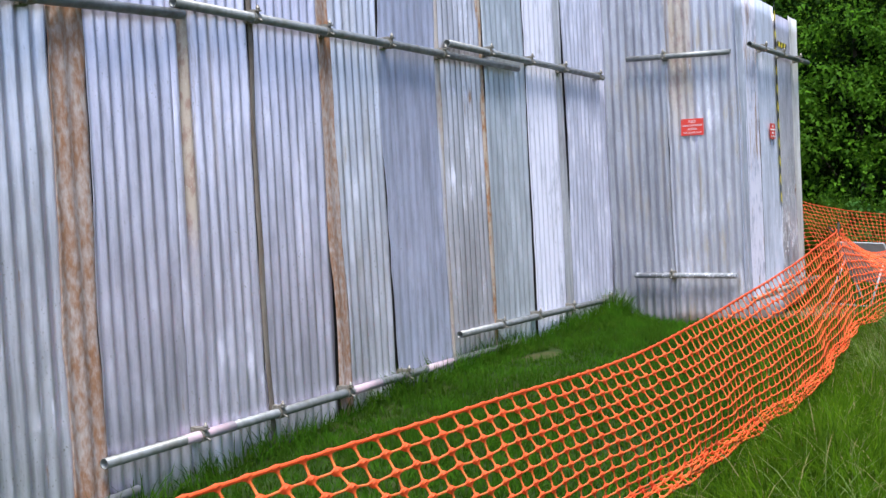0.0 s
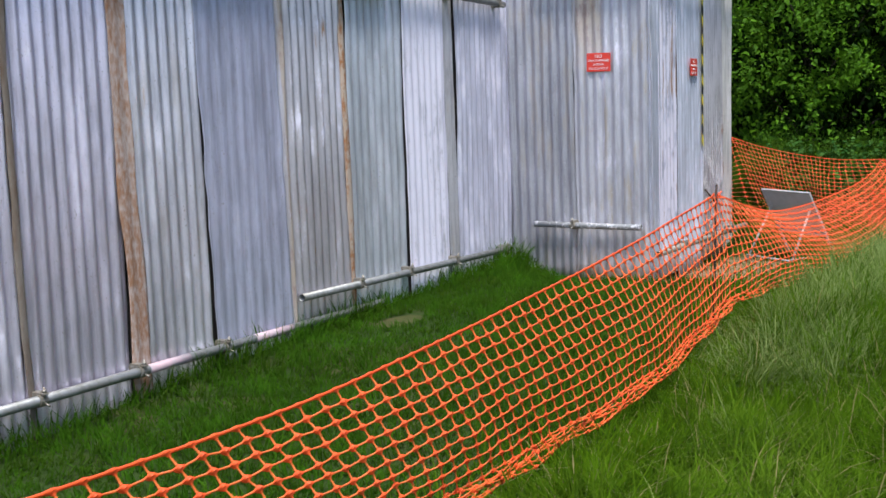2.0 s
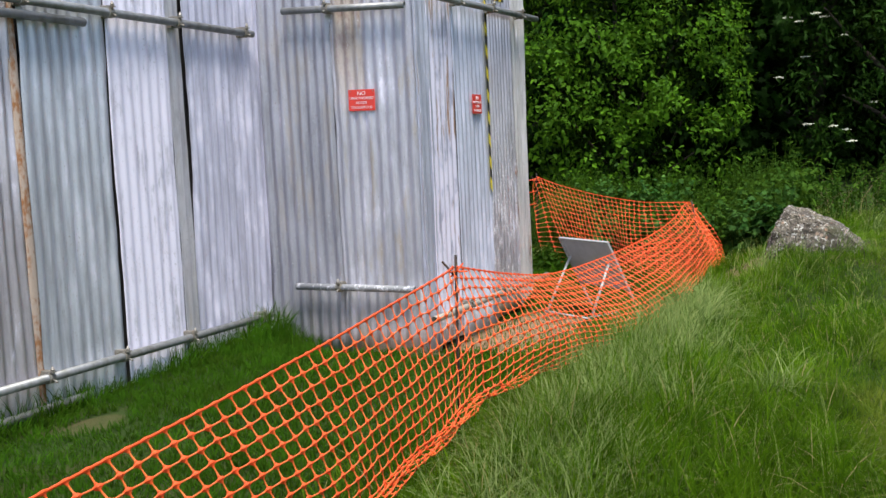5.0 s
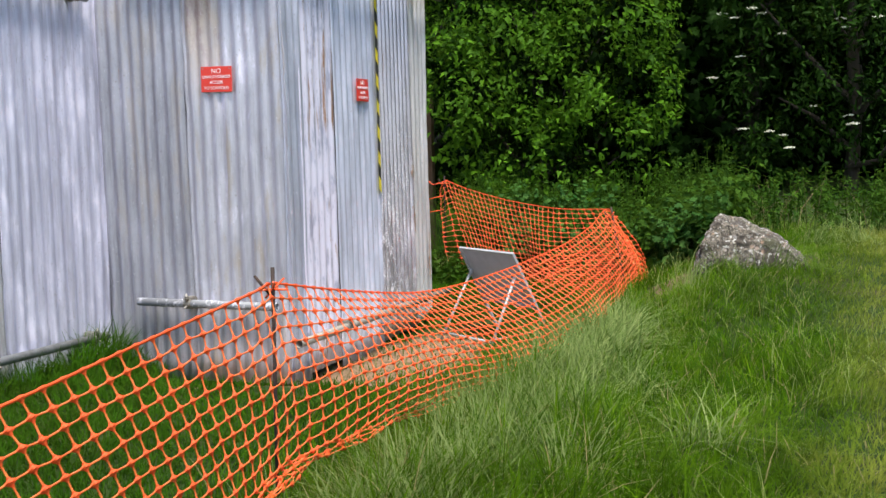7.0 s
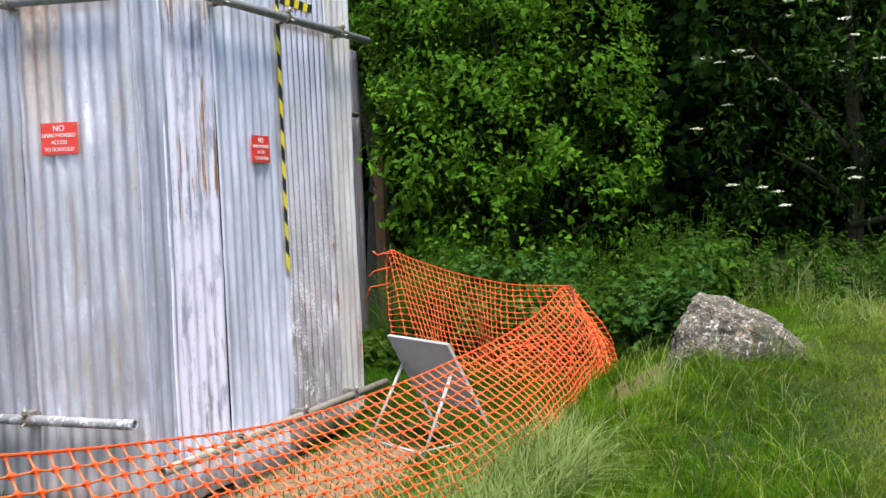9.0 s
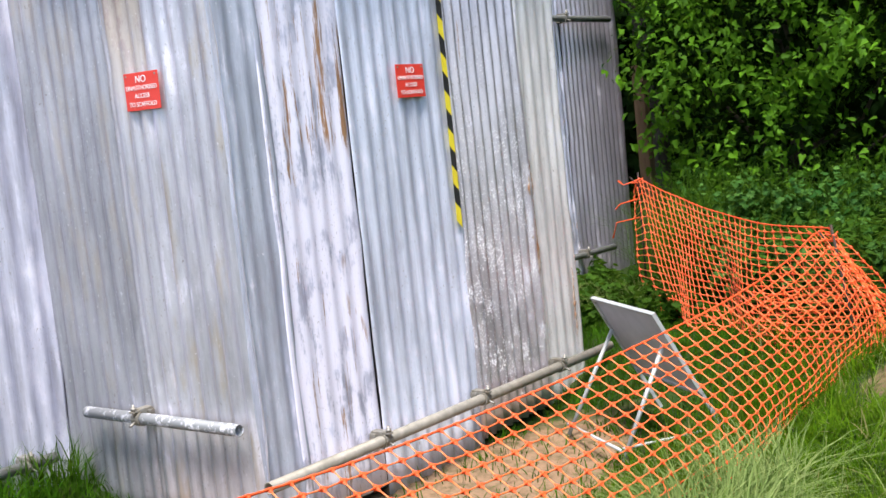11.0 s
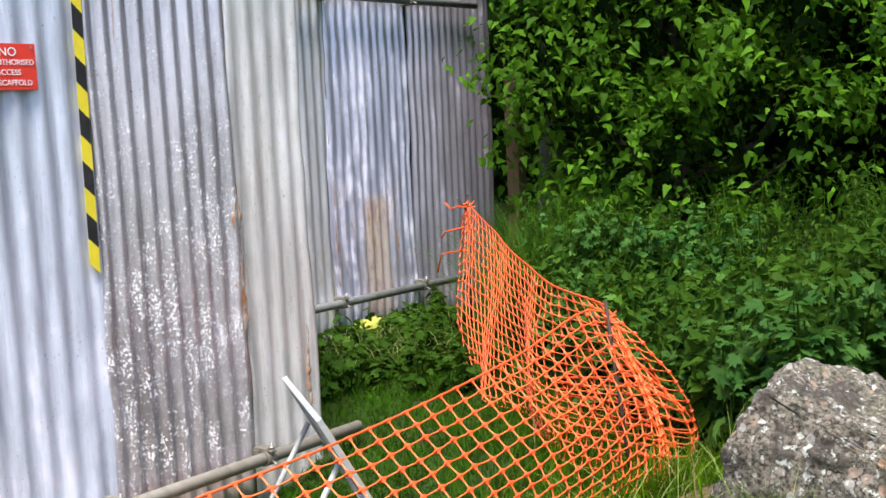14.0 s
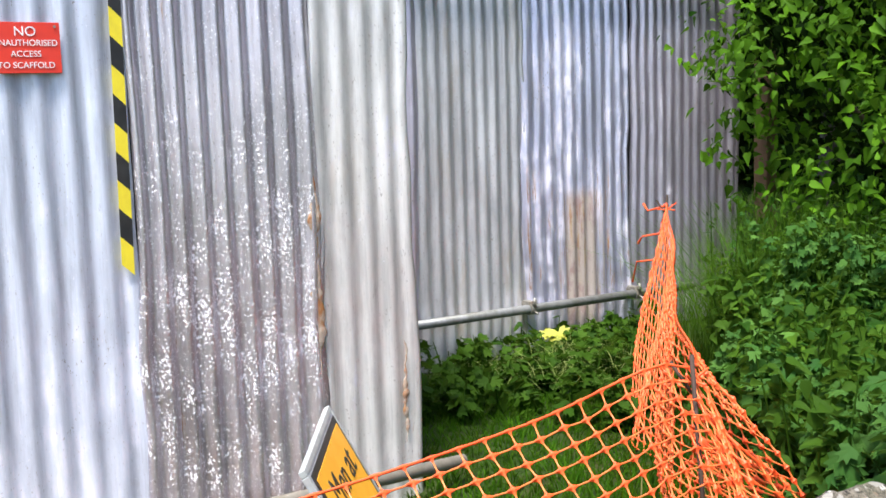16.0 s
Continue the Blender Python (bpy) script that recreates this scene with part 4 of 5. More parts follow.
# ---------------------------------------------------------------- stone
def boulder():
    core = [(3.22, 4.62, 0.25), (3.23, 4.70, 0.62), (3.29, 4.66, 0.78), (3.35, 4.70, 0.925), (3.40, 4.74, 0.945), (3.63, 4.70, 0.855), (3.80, 4.66, 0.76), (3.95, 4.62, 0.65), (4.10, 4.6, 0.3),
            (3.14, 5.25, 0.3), (3.27, 5.15, 0.78), (3.39, 4.98, 0.955), (3.55, 5.05, 0.91), (3.75, 5.15, 0.78), (4.0, 5.3, 0.55), (4.1, 5.4, 0.3)]
    bm = bmesh.new()
    for p in core:
        bm.verts.new(p)
    hull = bmesh.ops.convex_hull(bm, input=bm.verts)
    bmesh.ops.delete(bm, geom=[v for v in bm.verts if not v.link_faces], context="VERTS")
    bmesh.ops.subdivide_edges(bm, edges=bm.edges[:], cuts=3, use_grid_fill=True)
    bmesh.ops.triangulate(bm, faces=bm.faces[:])
    bmesh.ops.subdivide_edges(bm, edges=bm.edges[:], cuts=3, use_grid_fill=True)
    bm.normal_update()
    for v in bm.verts:
        n = noise.fractal(v.co * 6, 1.0, 2.0, 4) * 0.026 + noise.fractal(v.co * 28, 1.0, 2.0, 3) * 0.013
        v.co += v.normal * n
    for f in bm.faces:
        f.smooth = True
    ob = part("boulder", bm, m_stone, None)
    tagged(ob, "pitted grey lichen-spotted lump of stone in long grass", "boulder")


boulder()

# ---------------------------------------------------------------- leaves and grass
HEART = np.array([(0, 0, 0), (-0.22, -0.02, 0.08), (-0.35, 0.26, 0.12), (-0.21, 0.62, 0.05), (0, 1.12, -0.16), (0.21, 0.62, 0.05), (0.35, 0.26, 0.12), (0.22, -0.02, 0.08), (0, 0.40, 0.0)])
HEART_F = np.array([(0, 8, 2, 1), (8, 4, 3, 2), (0, 7, 6, 8), (8, 6, 5, 4)])
LANCE = np.array([(0, 0, 0), (-0.17, 0.35, 0.05), (-0.12, 0.7, 0.03), (0, 1.0, -0.12), (0.12, 0.7, 0.03), (0.17, 0.35, 0.05), (0, 0.45, 0.0)])
LANCE_F = np.array([(0, 6, 1, 0), (6, 3, 2, 1), (0, 5, 4, 6), (6, 4, 3, 3)])
LOBED = np.array([(0, 0, 0), (-0.30, -0.02, 0.04), (-0.52, 0.30, 0.02), (-0.26, 0.42, 0.06), (-0.36, 0.78, 0.0), (-0.10, 0.68, 0.04), (0, 1.0, -0.08), (0.10, 0.68, 0.04), (0.36, 0.78, 0.0), (0.26, 0.42, 0.06), (0.52, 0.30, 0.02), (0.30, -0.02, 0.04)])
LOBED_F = np.array([(0, 3, 2, 1), (0, 5, 4, 3), (0, 7, 6, 5), (0, 9, 8, 7), (0, 11, 10, 9)])


def leaves(name, pos, face, size, shape, mat, rng, droop=0.6, spread=0.7):
    """Many leaves: each hangs from pos, with its upper side turned roughly to face."""
    sv, sf = shape
    n = len(pos)
    f = face + rng.randn(n, 3) * spread
    f /= np.linalg.norm(f, axis=1, keepdims=True)
    tip = rng.randn(n, 3) * 0.6 + np.array([0, 0, -droop])
    tip -= f * (tip * f).sum(1, keepdims=True)
    tip /= np.linalg.norm(tip, axis=1, keepdims=True) + 1e-9
    side = np.cross(tip, f)
    s = np.asarray(size)[:, None, None]
    curl = rng.uniform(0.4, 1.6, (n, 1, 1))
    v = pos[:, None] + s * (sv[None, :, 0:1] * side[:, None] + sv[None, :, 1:2] * tip[:, None] + curl * sv[None, :, 2:3] * f[:, None])
    fs = (sf[None] + len(sv) * np.arange(n)[:, None, None]).reshape(-1, 4)
    tri = fs[(fs[:, 0] == fs[:, 3]) | (fs[:, 2] == fs[:, 3])]
    quad = fs[~((fs[:, 0] == fs[:, 3]) | (fs[:, 2] == fs[:, 3]))]
    t3 = np.concatenate([tri[:, :3], quad[:, [0, 1, 2]], quad[:, [0, 2, 3]]])
    return raw(name, v.reshape(-1, 3), t3, mat)


def blades(name, x, y, height, width, mat, rng, lean=0.35, way=(0.25, -0.2), z_off=0.0):
    """Curved grass blades that stand on the ground."""
    n = len(x)
    z = ground_z(x, y) - 0.01 + z_off
    laid = 9.0 * patches(x, y, 2.6, 1.7) + 4.0 * patches(x, y, 6.1, 0.4)
    a = np.where(rng.rand(n) < 0.65, laid + rng.randn(n) * 0.55, rng.rand(n) * 6.283)
    k = lean * (0.3 + rng.rand(n) * 1.3)
    dx, dy = np.cos(a) * k + way[0] * rng.rand(n), np.sin(a) * k + way[1] * rng.rand(n)
    b = a + 1.57 + rng.randn(n) * 0.5
    wx, wy = np.cos(b) * width * 0.5, np.sin(b) * width * 0.5
    rows = []
    for f, ww in ((0, 0.8), (0.4, 1.0), (0.75, 0.7), (1.0, 0.08)):
        px, py = x + dx * height * f ** 1.9, y + dy * height * f ** 1.9
        pz = z + height * (f - 0.28 * (dx * dx + dy * dy) * f ** 2.2 * 1.4)
        pz = np.maximum(pz, z + 0.01 + 0.03 * f)
        rows += [np.stack([px - wx * ww, py - wy * ww, pz], -1), np.stack([px + wx * ww, py + wy * ww, pz], -1)]
    v = np.stack(rows, 1).reshape(-1, 3)
    f = np.array([(0, 1, 3, 2), (2, 3, 5, 4), (4, 5, 7, 6)])
    fs = (f[None] + 8 * np.arange(n)[:, None, None]).reshape(-1, 4)
    return raw(name, v, fs, mat)


def patches(x, y, s=1.1, k=0.0):
    """Slow waves, 0 to 1, for growth in patches."""
    return 0.5 + 0.25 * np.sin(s * 2.1 * x + 1.3 * s * y + k) + 0.25 * np.sin(-1.7 * s * x + 2.9 * s * y + 2 * k + 1)


def grow_grass():
    rng = np.random.RandomState(5)
    # long grass on the bank, thickest beside the path walked
    n = 210000
    x = 2.42 + rng.gamma(2.0, 0.95, n)
    y = rng.uniform(-7.5, 8.0, n)
    keep = (x < 10) & (((x - 3.58) / 0.40) ** 2 + ((y - 4.98) / 0.30) ** 2 > 1) & ~((y > 7.3) & (rng.rand(n) < 0.7)) & ((((x - 3.08) / 0.24) ** 2 + ((y - 4.62) / 0.5) ** 2 > 1) | (rng.rand(n) < 0.12))
    edge = smooth(x, 2.42, 2.8)
    x, y, edge = x[keep], y[keep], edge[keep]
    p = patches(x, y)
    h = (0.08 + 0.21 * rng.rand(len(x)) ** 1.5) * (0.7 + 0.6 * p) * (0.72 + 0.55 * patches(x, y, 4.3, 3.0)) * (0.75 + 0.25 * edge) * (1 - 0.55 * smooth(x, 3.85, 4.4))
    h *= (1 - 0.42 * smooth(y, 2.6, 3.8)) * (1 - 0.35 * smooth(y, -1.0, 2.0) * smooth(x, 2.8, 3.4))
    ob = put("long_grass", blades("long_grass", x, y, h, 0.0024 + 0.0032 * rng.rand(len(x)), m_grass, rng, 0.80))
    tagged(ob, "long green meadow grass bending on the bank", "grass", kind="stuff")
    # thick growth against the outside of the net
    n = 42000
    x, y = 2.44 + 0.95 * rng.rand(n) ** 1.2, rng.uniform(-7.5, 5.6, n)
    keep = ~((x > 3.22) & (y > 4.7)) & ((((x - 3.08) / 0.26) ** 2 + ((y - 4.62) / 0.5) ** 2 > 1) | (rng.rand(n) < 0.1))
    x, y = x[keep], y[keep]
    h = (0.12 + 0.2 * rng.rand(len(x))) * (0.65 + 0.7 * patches(x, y, 3.1, 1.0))
    h *= (1 - 0.6 * smooth(y, 0.8, 2.4)) * (0.45 + 0.3 * smooth(y, -1.5, 0.0) + 0.25 * smooth(x, 2.5, 2.85))
    ob = put("bank_grass", blades("bank_grass", x, y, h, 0.003 + 0.0036 * rng.rand(len(x)), m_grass, rng, 0.7))
    tagged(ob, "thick green grass growing along the net", "grass", kind="stuff")
    # drooping pale tussocks
    cx = np.concatenate([rng.normal(2.95, 0.12, 170), rng.uniform(3.0, 6.5, 35)])
    cy = np.concatenate([rng.uniform(-0.8, 3.4, 170), rng.uniform(-6.0, 6.5, 35)])
    ok = ((cx - 3.58) / 0.5) ** 2 + ((cy - 4.98) / 0.4) ** 2 > 1
    cx, cy = np.repeat(cx[ok], 70), np.repeat(cy[ok], 70)
    x, y = cx + rng.randn(len(cx)) * 0.05, cy + rng.randn(len(cx)) * 0.05
    ob = put("pale_tussocks", blades("pale_tussocks", x, y, 0.15 + 0.20 * rng.rand(len(x)), 0.0024 + 0.0028 * rng.rand(len(x)), m_pale, rng, 1.1))
    tagged(ob, "drooping pale tussocks in the long grass", "grass", kind="stuff")
    # browned tufts where the net meets the bank by the pin
    n = 3200
    x, y = rng.normal(2.62, 0.08, n), rng.uniform(-0.1, 2.3, n)
    ob = put("dry_tufts", blades("dry_tufts", x, y, (0.14 + 0.18 * rng.rand(n)) * (0.5 + 0.7 * patches(x, y, 5.0, 2.0)), 0.0022 + 0.002 * rng.rand(n), m_tuft, rng, 0.8))
    tagged(ob, "browned grass tufts against the foot of the net", "grass", kind="stuff")
    # a thin fringe inside the net
    n = 16000
    x, y = rng.uniform(1.9, 2.5, n), rng.uniform(-7.5, 6.0, n)
    keep = rng.rand(n) < smooth(x, 1.85, 2.45)
    x, y = x[keep], y[keep]
    ob = put("fringe_grass", blades("fringe_grass", x, y, 0.08 + 0.16 * rng.rand(len(x)), 0.004 + 0.003 * rng.rand(len(x)), m_grass, rng, 0.5))
    tagged(ob, "green grass growing up at the foot of the net", "grass", kind="stuff")
    # lawn
    n = 130000
    x, y = rng.uniform(-0.04, 2.4, n), rng.uniform(-7.5, 7.6, n)
    soil = ((x - 1.56) / 0.53) ** 2 + ((y - 3.75) / 1.35) ** 2 + 1.2 * (patches(x, y, 4) - 0.5)
    soil2 = ((x - 1.1) / 0.78) ** 2 + ((y - 2.75) / 0.38) ** 2 + 1.2 * (patches(x, y, 5) - 0.5)
    bare = ((x - 0.33) / 0.17) ** 2 + ((y - 0.55) / 0.24) ** 2 + 0.8 * (patches(x, y, 6) - 0.5)
    inside = (x < 1.17) & (y > 3.08) & (y < 5.45)
    keep = ((soil > 0.75 + 0.35 * rng.rand(n)) & (soil2 > 0.9) | (rng.rand(n) < 0.09)) & (bare > 0.9 - 0.3 * rng.rand(n)) & ~inside
    x, y = x[keep], y[keep]
    h = (0.035 + 0.05 * rng.rand(len(x))) * (0.75 + 0.6 * patches(x, y, 1.6, 2))
    h *= 1 + 1.3 * (1 - smooth(x, 0.0, 0.16)) * (y < 3.1) + 1.6 * np.exp(-((x - 0.15) ** 2 + (y - 2.8) ** 2) / 0.08)
    ob = put("lawn", blades("lawn", x, y, h, 0.004 + 0.0035 * rng.rand(len(x)), m_lawn, rng, 0.6))
    tagged(ob, "short dark green turf along the hoarding", "grass", kind="stuff")
    # feathery growth at the end of the recessed hoarding
    n = 3800
    x, y = rng.normal(1.0, 0.30, n), rng.normal(7.8, 0.2, n)
    ok = (x > 0.45)
    x, y = x[ok], y[ok]
    h = (0.45 + 0.6 * rng.rand(len(x))) * np.exp(-((x - 0.95) / 0.7) ** 2)
    ob = put("feathery_grass", blades("feathery_grass", x, y, h, 0.002 + 0.003 * rng.rand(len(x)), m_feather, rng, 0.6))
    tagged(ob, "tall feathery light green grass below the climber", "grass", kind="stuff")
    # brown seed stalks at the wood's edge
    n = 130
    x, y = rng.uniform(2.3, 6.5, n), rng.uniform(6.3, 7.9, n)
    ob = put("dock_stalks", blades("dock_stalks", x, y, 0.32 + 0.26 * rng.rand(n), 0.003 + 0.004 * rng.rand(n), m_dock, rng, 0.6, (0.1, -0.05)))
    tagged(ob, "reddish brown seed stalks among weeds", "weeds", kind="stuff")
    # cut grass lying by the hoarding
    n = 260
    x, y = rng.normal(0.5, 0.22, n), rng.normal(6.75, 0.22, n)
    ok = x > 0.0
    ob = put("cut_grass", blades("cut_grass", x[ok], y[ok], 0.08 + 0.08 * rng.rand(ok.sum()), 0.0018 + 0.0014 * rng.rand(ok.sum()), m_straw, rng, 1.5, z_off=0.12))
    tagged(ob, "dry cut grass lying on low weeds", "grass", kind="stuff")
    # stalks with seed heads
    n = 8000
    x, y = 2.5 + rng.gamma(2.2, 0.9, n), rng.uniform(-7, 7.5, n)
    keep = (x < 8) & ~((x > 3.2) & (x < 4.05) & (y > 4.6) & (y < 5.3)) & (patches(x, y, 1.3, 4) > 0.4)
    x, y = x[keep], y[keep]
    ob = put("grass_stalks", blades("grass_stalks", x, y, 0.14 + 0.16 * rng.rand(len(x)) * (1 - 0.4 * smooth(x, 3.8, 4.4)), 0.0012 + 0.0015 * rng.rand(len(x)), m_straw, rng, 0.95))
    tagged(ob, "pale seeding grass stalks above the meadow", "grass", kind="stuff")


grow_grass()


def weeds(name, label, spots, tall, leaf, shape, mat, seed, per=26):
    """Leafy plants: stems with leaves up their height."""
    rng = np.random.RandomState(seed)
    pos, face, size, stems = [], [], [], []
    for x, y in spots:
        z = float(ground_z(x, y))
        h = tall * rng.uniform(0.6, 1.15)
        lx, ly = rng.randn(2) * 0.12 * h
        stems.append(limb([(x, y, z - 0.02), (x + lx * 0.4, y + ly * 0.4, z + h * 0.55), (x + lx, y + ly, z + h)], [0.006, 0.0045, 0.002], 4))
        f = rng.uniform(0.12, 1.0, per) ** 0.8
        a = rng.rand(per) * 6.283
        r = leaf * 0.35
        px, py = x + lx * f + np.cos(a) * r, y + ly * f + np.sin(a) * r
        pos.append(np.stack([px, py, z + h * f], -1))
        face.append(np.stack([np.cos(a) * 0.5, np.sin(a) * 0.5, np.ones(per)], -1))
        size.append(leaf * rng.uniform(0.6, 1.2, per) * (1.15 - 0.5 * f))
    pos, face, size = np.concatenate(pos), np.concatenate(face), np.concatenate(size)
    ob = thing(name, label, "weeds", kind="stuff")
    tagged(put("leaves", leaves("leaves", pos, face, size, shape, mat, rng, 0.5, 0.45), ob), kind="stuff")
    tagged(put("stems", raw("stems", *merge(stems), m_weed), ob), kind="stuff")


def scatter(n, x0, x1, y0, y1, seed, test=lambda x, y: True):
    rng = np.random.RandomState(seed)
    out = []
    while len(out) < n:
        x, y = rng.uniform(x0, x1), rng.uniform(y0, y1)
        if test(x, y):
            out.append((x, y))
    return out


heart, lance, lobed = (HEART, HEART_F), (LANCE, LANCE_F), (LOBED, LOBED_F)
behind_net = lambda x, y: (x + y > 8.25 + 0.1) and not (x > 2.95 and y < 5.7)
weeds("nettle_bed", "dense bed of green nettles behind the net", scatter(420, 0.8, 3.4, 5.6, 7.9, 21, behind_net), 0.55, 0.085, heart, m_weed, 22, 30)
weeds("lobed_weeds", "broad lobed green leaves beside the stone", scatter(300, 1.1, 3.3, 5.2, 7.3, 23, lambda x, y: x + y > 8.3), 0.46, 0.088, lobed, m_lobed, 24, 26)
weeds("tall_weeds", "tall mixed weeds along the wood's edge", scatter(420, 2.4, 9.0, 6.6, 8.7, 25), 0.46, 0.07, lance, m_weed, 26, 34)
weeds("low_weeds", "low leafy weeds at the foot of the recessed hoarding", scatter(150, -0.05, 1.3, 5.75, 7.9, 27, lambda x, y: x + y < 8.0 and (x < 0.7 or y > 6.3)), 0.20, 0.085, lobed, m_weed, 28, 14)
weeds("foot_weeds", "scrubby growth under the climber-covered bush", scatter(320, 0.75, 3.2, 7.4, 8.5, 29), 0.80, 0.065, lance, m_weed, 30, 36)
weeds("leafy_clump", "tall clump of lobed green leaves below the climber", scatter(120, 0.75, 2.1, 7.25, 7.85, 33, lambda x, y: x + y > 8.4), 0.72, 0.075, lobed, m_lobed, 34, 34)

rng = np.random.RandomState(77)
n = 12
yp = np.array([0.11, 7.07, 0.42]) + rng.randn(n, 3) * np.array([0.03, 0.03, 0.018])
tagged(put("yellow_plant", leaves("yellow_plant", yp, np.tile([0.5, -0.5, 0.7], (n, 1)), np.full(n, 0.07), lobed, m_lime, rng, 0.1, 0.3)), "clump of yellowed leaves among low weeds", "plant")


# ---------------------------------------------------------------- bushes and trees
def crown_points(blobs, n, rng, shell=0.75):
    """Leaf places on and inside overlapping uneven lumps; also the outward ways."""
    w = np.array([b[3] * b[4] + b[3] * b[5] + b[4] * b[5] for b in blobs])
    idx = rng.choice(len(blobs), n, p=w / w.sum())
    b = np.array(blobs)[idx]
    d = rng.randn(n, 3)
    d /= np.linalg.norm(d, axis=1, keepdims=True)
    lump = 1 + 0.22 * np.sin(7 * d[:, 0] + 3 * idx) * np.cos(6 * d[:, 2] + idx) + 0.14 * np.sin(13 * d[:, 1] + 9 * d[:, 2] + idx)
    r = (1 - (1 - shell) * rng.rand(n) ** 1.5) * lump
    p = b[:, :3] + d * r[:, None] * b[:, 3:6]
    return p, d


def tree(name, label, category, base, blobs, count, size, shape, mat, seed, trunk_r=0.07, flowers=0, clump=0.16, open_share=0.62):
    rng = np.random.RandomState(seed)
    ob = thing(name, label, category)
    bx, by = base
    bz = float(ground_z(bx, by)) - 0.1
    top = max(b[2] for b in blobs)
    cx, cy = np.mean([b[0] for b in blobs]), np.mean([b[1] for b in blobs])
    put("trunk", raw("trunk", *limb([(bx, by, bz), (bx * 0.8 + cx * 0.2 + 0.06, by * 0.8 + cy * 0.2, bz + (top - bz) * 0.35), (bx * 0.5 + cx * 0.5, by * 0.5 + cy * 0.5, bz + (top - bz) * 0.7), (cx, cy, top)],
                                    [trunk_r, trunk_r * 0.8, trunk_r * 0.55, trunk_r * 0.2], 10), m_bark), ob)
    for b in blobs[:7]:
        s = Vector((bx * 0.7 + cx * 0.3, by * 0.7 + cy * 0.3, bz + (b[2] - bz) * 0.5))
        e = Vector(b[:3])
        mid = s.lerp(e, 0.5) + Vector(rng.randn(3) * 0.08)
        put("limb", raw("limb", *limb([s, mid, e], [trunk_r * 0.45, trunk_r * 0.3, trunk_r * 0.1], 7), m_bark), ob)
    tips, ways = crown_points(blobs, int(count / 16 / open_share), rng, 0.8)
    # sprays grow in clumps and leave hollows between them
    q = tips / clump
    hollow = np.sin(2.1 * q[:, 0] + 1.3 * np.sin(1.7 * q[:, 2]) + seed) + np.sin(2.4 * q[:, 2] + 1.1 * np.sin(2.2 * q[:, 0] + seed)) + 0.6 * np.sin(3.1 * q[:, 1] + 2.0 * q[:, 0])
    pick = np.argsort(-hollow - 0.5 * rng.randn(len(hollow)))[:count // 16]
    tips, ways = tips[pick], ways[pick]
    count = len(tips) * 16
    p = np.repeat(tips, 16, 0) + rng.randn(count // 16 * 16, 3) * size * np.array([1.3, 1.3, 1.5])
    d = np.repeat(ways, 16, 0)
    # darkened leaves set inside, so hollows look deeply shaded by colour
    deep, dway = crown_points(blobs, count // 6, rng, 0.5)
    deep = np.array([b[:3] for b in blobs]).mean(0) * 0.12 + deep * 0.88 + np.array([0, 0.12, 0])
    ok = (deep[:, 2] > ground_z(deep[:, 0], deep[:, 1]) + 0.05) & ~((deep[:, 0] < -0.02) & (deep[:, 1] < 8.85) & (deep[:, 2] < 3.1))
    put("hollow_shade", leaves("hollow_shade", deep[ok], dway[ok], size * rng.uniform(0.9, 1.6, ok.sum()), shape, m_shade_leaves, rng, 0.7, 0.5), ob)
    keep = p[:, 2] > ground_z(p[:, 0], p[:, 1]) + 0.05
    keep &= ~((p[:, 0] < -0.02) & (p[:, 1] < 8.85) & (p[:, 2] < 3.1)) & ~((p[:, 0] < 0.35) & (p[:, 1] < 8.9) & (p[:, 2] < 1.8)) & ~((p[:, 0] < 0.2) & (p[:, 1] < 8.5))
    p, d = p[keep], d[keep]
    face = d * 0.8 + np.array([0.1, -0.1, 0.7])
    put("crown", leaves("crown", p, face, size * rng.uniform(0.4, 1.35, len(p)), shape, mat, rng, 0.7, 0.6), ob)
    # bare twigs that stick out of the leaves
    tw = []
    for q, dd in zip(p[:60:2], d[:60:2]):
        e = q + dd * rng.uniform(0.1, 0.3) + np.array([0, 0, rng.uniform(-0.1, 0.12)])
        tw.append(limb([tuple(q - dd * 0.2), tuple((q + e) / 2 + rng.randn(3) * 0.02), tuple(e)], [0.004, 0.003, 0.0015], 4))
    tagged(put("twigs", raw("twigs", *merge(tw), m_weed), ob), kind="stuff")
    if flowers:
        front = p[(d[:, 1] < -0.2) & (p[:, 2] > 0.9)]
        for q in front[rng.choice(len(front), flowers)]:
            k = 34
            a, r = rng.rand(k) * 6.283, 0.058 * np.sqrt(rng.rand(k))
            fp = q + np.array([0, -0.12, 0.05]) + np.stack([np.cos(a) * r, np.sin(a) * r, 0.02 - r * r * 3 + rng.randn(k) * 0.004], -1)
            tagged(put("flower_head", leaves("flower_head", fp, np.tile([0, -0.3, 1.0], (k, 1)), np.full(k, 0.022), heart, m_cream, rng, 0.0, 0.2), ob, "flat cream flower head"), kind="stuff")
    return ob


MOUND = [(0.75, 8.35, 1.75, 0.75, 0.65, 0.75), (1.35, 8.30, 1.15, 0.75, 0.55, 0.6), (1.55, 8.65, 2.05, 0.75, 0.75, 0.7), (2.10, 8.55, 1.30, 0.50, 0.5, 0.55), (1.95, 8.75, 2.6, 0.7, 0.7, 0.7),
         (1.0, 8.65, 2.75, 0.85, 0.75, 0.75), (2.1, 8.75, 1.95, 0.50, 0.6, 0.5), (1.5, 8.9, 3.4, 0.9, 0.8, 0.8), (0.35, 8.9, 2.6, 0.6, 0.6, 0.9), (0.4, 9.0, 3.5, 0.9, 0.8, 0.7), (0.48, 8.25, 2.0, 0.40, 0.4, 0.62)]
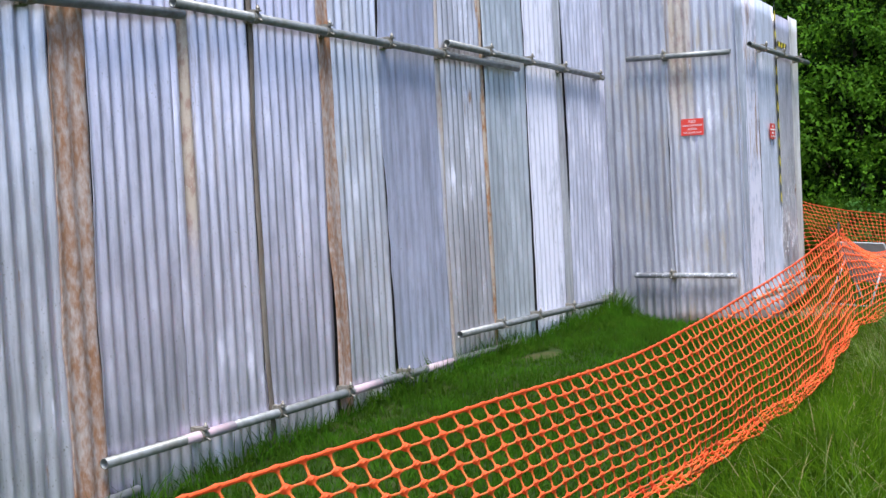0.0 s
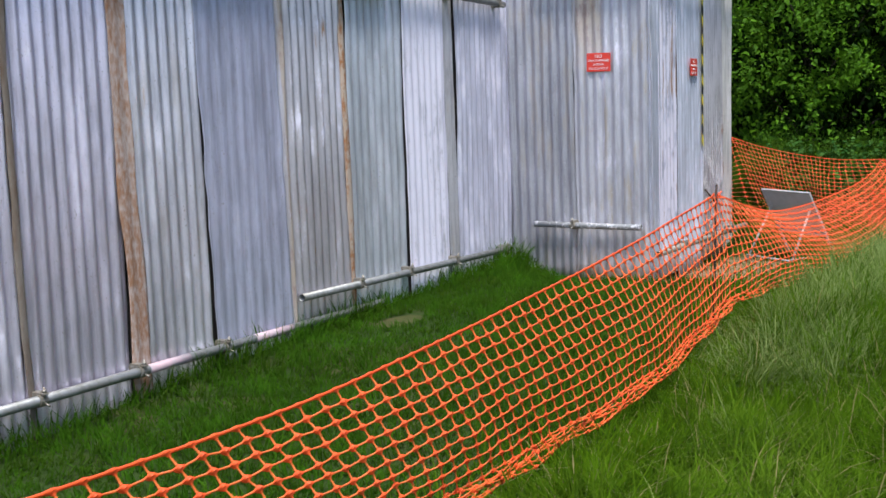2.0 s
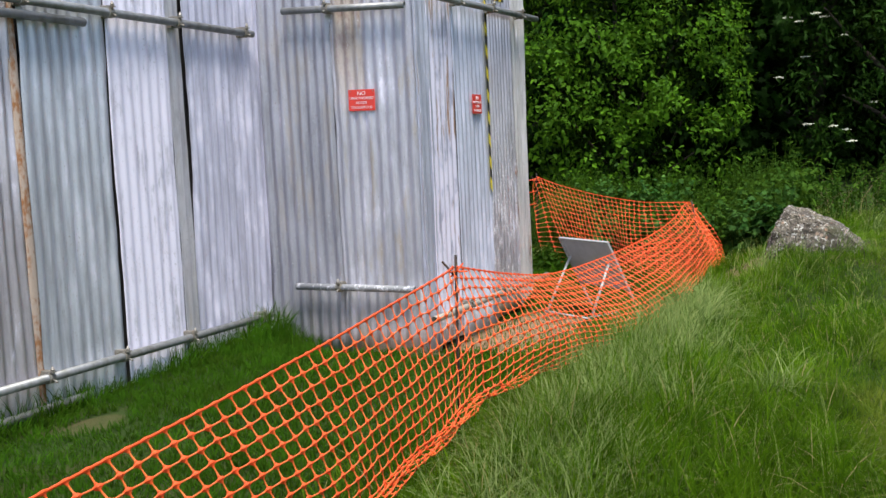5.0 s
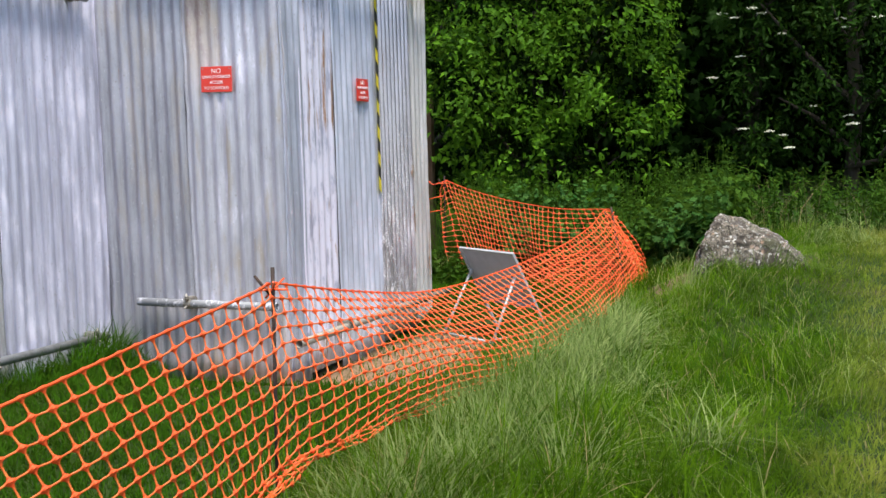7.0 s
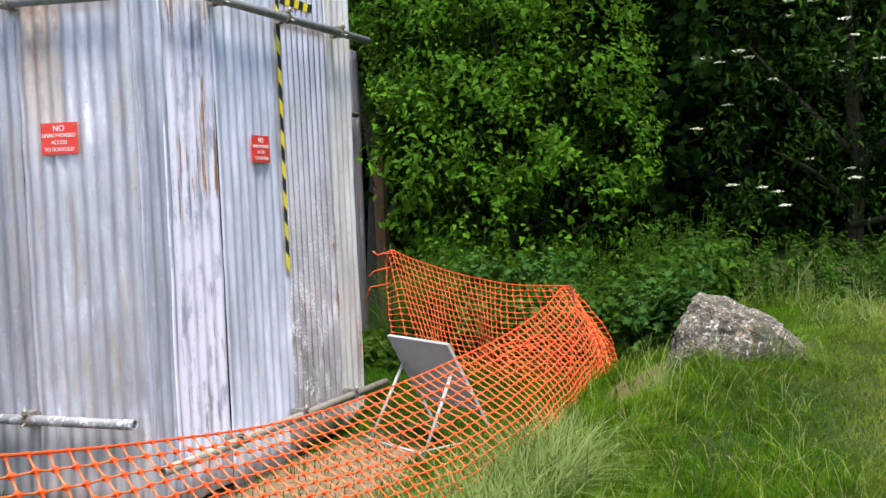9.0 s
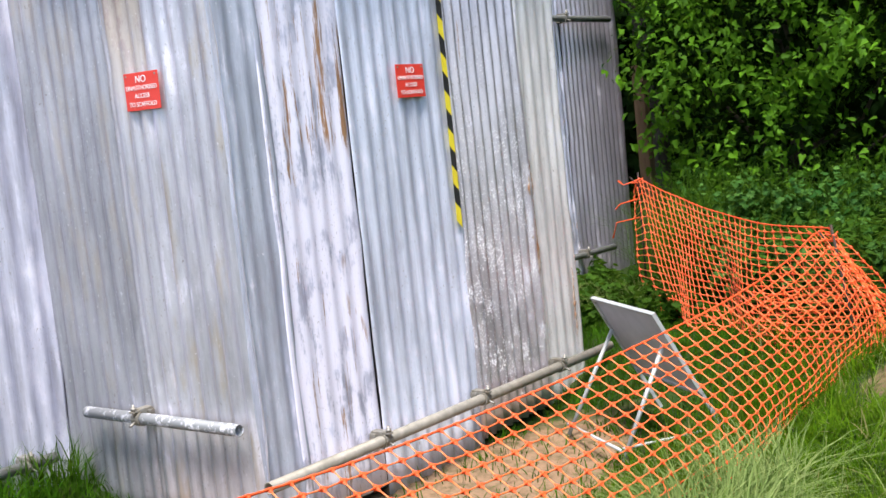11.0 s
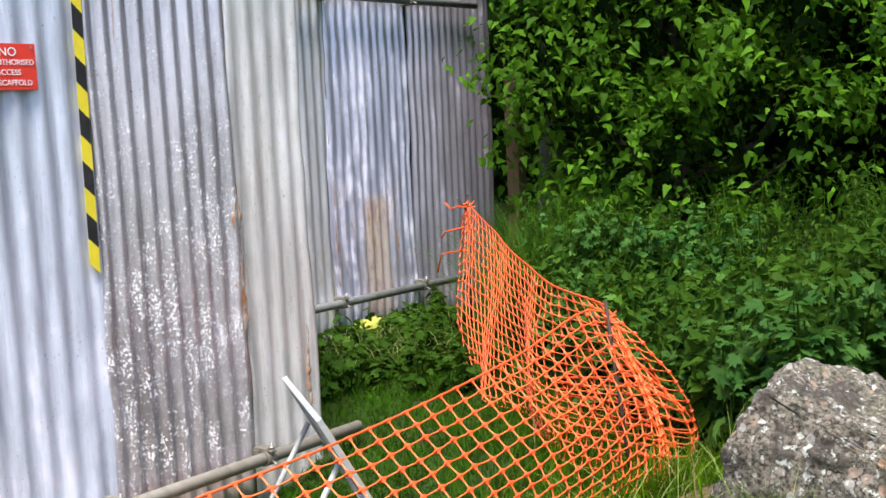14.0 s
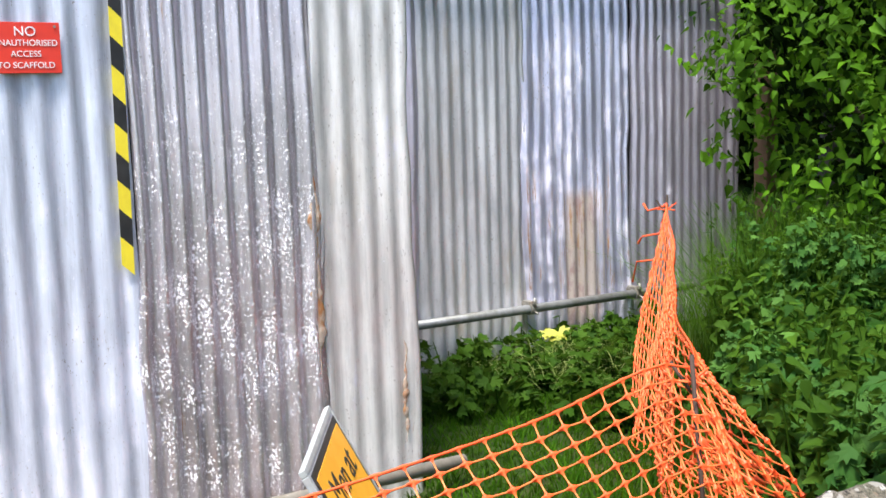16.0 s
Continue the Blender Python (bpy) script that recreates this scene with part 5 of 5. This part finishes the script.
tree("climber_bush", "bush overgrown with bright green heart-leaved climber", "bush", (1.2, 8.9), MOUND, 19500, 0.057, heart, m_ivy, 41, 0.06, clump=0.30, open_share=0.44)
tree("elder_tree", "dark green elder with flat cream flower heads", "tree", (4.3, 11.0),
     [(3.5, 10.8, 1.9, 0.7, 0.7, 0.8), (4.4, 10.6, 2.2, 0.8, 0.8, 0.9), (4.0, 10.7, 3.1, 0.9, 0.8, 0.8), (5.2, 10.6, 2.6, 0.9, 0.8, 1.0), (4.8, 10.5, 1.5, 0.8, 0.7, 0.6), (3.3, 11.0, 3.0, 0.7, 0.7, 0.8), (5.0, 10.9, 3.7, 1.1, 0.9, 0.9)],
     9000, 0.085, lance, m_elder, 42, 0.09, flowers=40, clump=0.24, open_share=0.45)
tree("elder_tree", "elder thicket with a few cream flower heads in shade", "tree", (6.8, 10.6),
     [(6.2, 10.4, 1.6, 0.9, 0.8, 0.9), (7.2, 10.3, 2.4, 1.0, 0.9, 1.0), (6.4, 10.6, 3.2, 1.0, 0.9, 1.0), (8.2, 10.4, 1.9, 1.0, 0.8, 1.2), (8.0, 10.7, 3.4, 1.1, 0.9, 1.0)],
     7500, 0.085, lance, m_elder, 43, 0.09, flowers=16, clump=0.24, open_share=0.45)
# last three blobs: unseen high crowns added to keep sky light off the wood
tree("sycamore_tree", "dark broad-leaved tree with unseen upper crowns added to shade the wood", "tree", (3.0, 12.3),
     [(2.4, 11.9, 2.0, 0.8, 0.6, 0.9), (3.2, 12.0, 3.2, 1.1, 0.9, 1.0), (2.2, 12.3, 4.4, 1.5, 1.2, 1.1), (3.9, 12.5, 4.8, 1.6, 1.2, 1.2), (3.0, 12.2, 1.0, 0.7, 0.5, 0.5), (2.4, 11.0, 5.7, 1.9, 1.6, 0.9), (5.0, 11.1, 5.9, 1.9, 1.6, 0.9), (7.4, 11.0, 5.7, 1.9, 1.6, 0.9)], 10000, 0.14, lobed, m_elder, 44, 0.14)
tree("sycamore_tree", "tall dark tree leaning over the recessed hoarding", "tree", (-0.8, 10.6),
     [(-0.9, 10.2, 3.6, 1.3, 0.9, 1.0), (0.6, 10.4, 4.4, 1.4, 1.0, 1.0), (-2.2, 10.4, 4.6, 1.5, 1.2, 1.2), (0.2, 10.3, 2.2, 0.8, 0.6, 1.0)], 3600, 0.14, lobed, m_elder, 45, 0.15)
# near-black leaf colour carries the shade; upper crowns, out of view, block sky light
for i, x in enumerate((-7.5, -4.5, -1.6, 1.2, 4.0, 6.9, 9.8, 12.8)):
    r2 = np.random.RandomState(60 + i)
    y = 14.2 + r2.uniform(-0.5, 0.8)
    blobs = [(x + r2.uniform(-1.2, 1.2), y + r2.uniform(-0.6, 0.4), 1.0 + 0.9 * k, r2.uniform(1.3, 1.9), r2.uniform(0.9, 1.3), r2.uniform(0.8, 1.2)) for k in range(8)]
    tree("woodland_tree", "woodland tree with deep shade put into its dark leaf colour", "tree", (x, y + 0.6), blobs, 4200, 0.24, lobed, m_shade_leaves, 70 + i, 0.2)


def far_wood():
    """Close-set foliage, shade put into its colour, that shuts off the distance."""
    r = np.random.RandomState(90)
    n = 64000
    x, z = r.uniform(-14, 40, n), 9.5 * r.rand(n) ** 0.9
    # past x 12 it bends round out of view, added to darken sheet reflections
    y = 17.0 + r.uniform(0, 1.6, n) + 0.006 * (np.minimum(x, 12) - 3) ** 2 - 0.022 * np.maximum(x - 12, 0) ** 2
    pos = np.stack([x, y, z + 0.2], -1)
    ob = put("far_wood", leaves("far_wood", pos, np.tile([0, -0.7, 0.7], (n, 1)), r.uniform(0.28, 0.55, n), lobed, m_shade_leaves, r, 0.6, 0.5))
    tagged(ob, "dense woodland darkened by leaf colour, with an unseen end added at right", "woods", kind="stuff")


far_wood()

# brown post at the end of the recessed hoarding
bm = bmesh.new()
box(bm, (-0.05, -0.05, 0.0), (0.05, 0.05, 1.75), 0.008)
post = part("timber_post", bm, m_post, None)
post.matrix_world = pose(-0.02, 8.86, float(ground_z(0, 8.86)) - 0.1)
tagged(post, "rough brown timber post at the hoarding's end", "post")
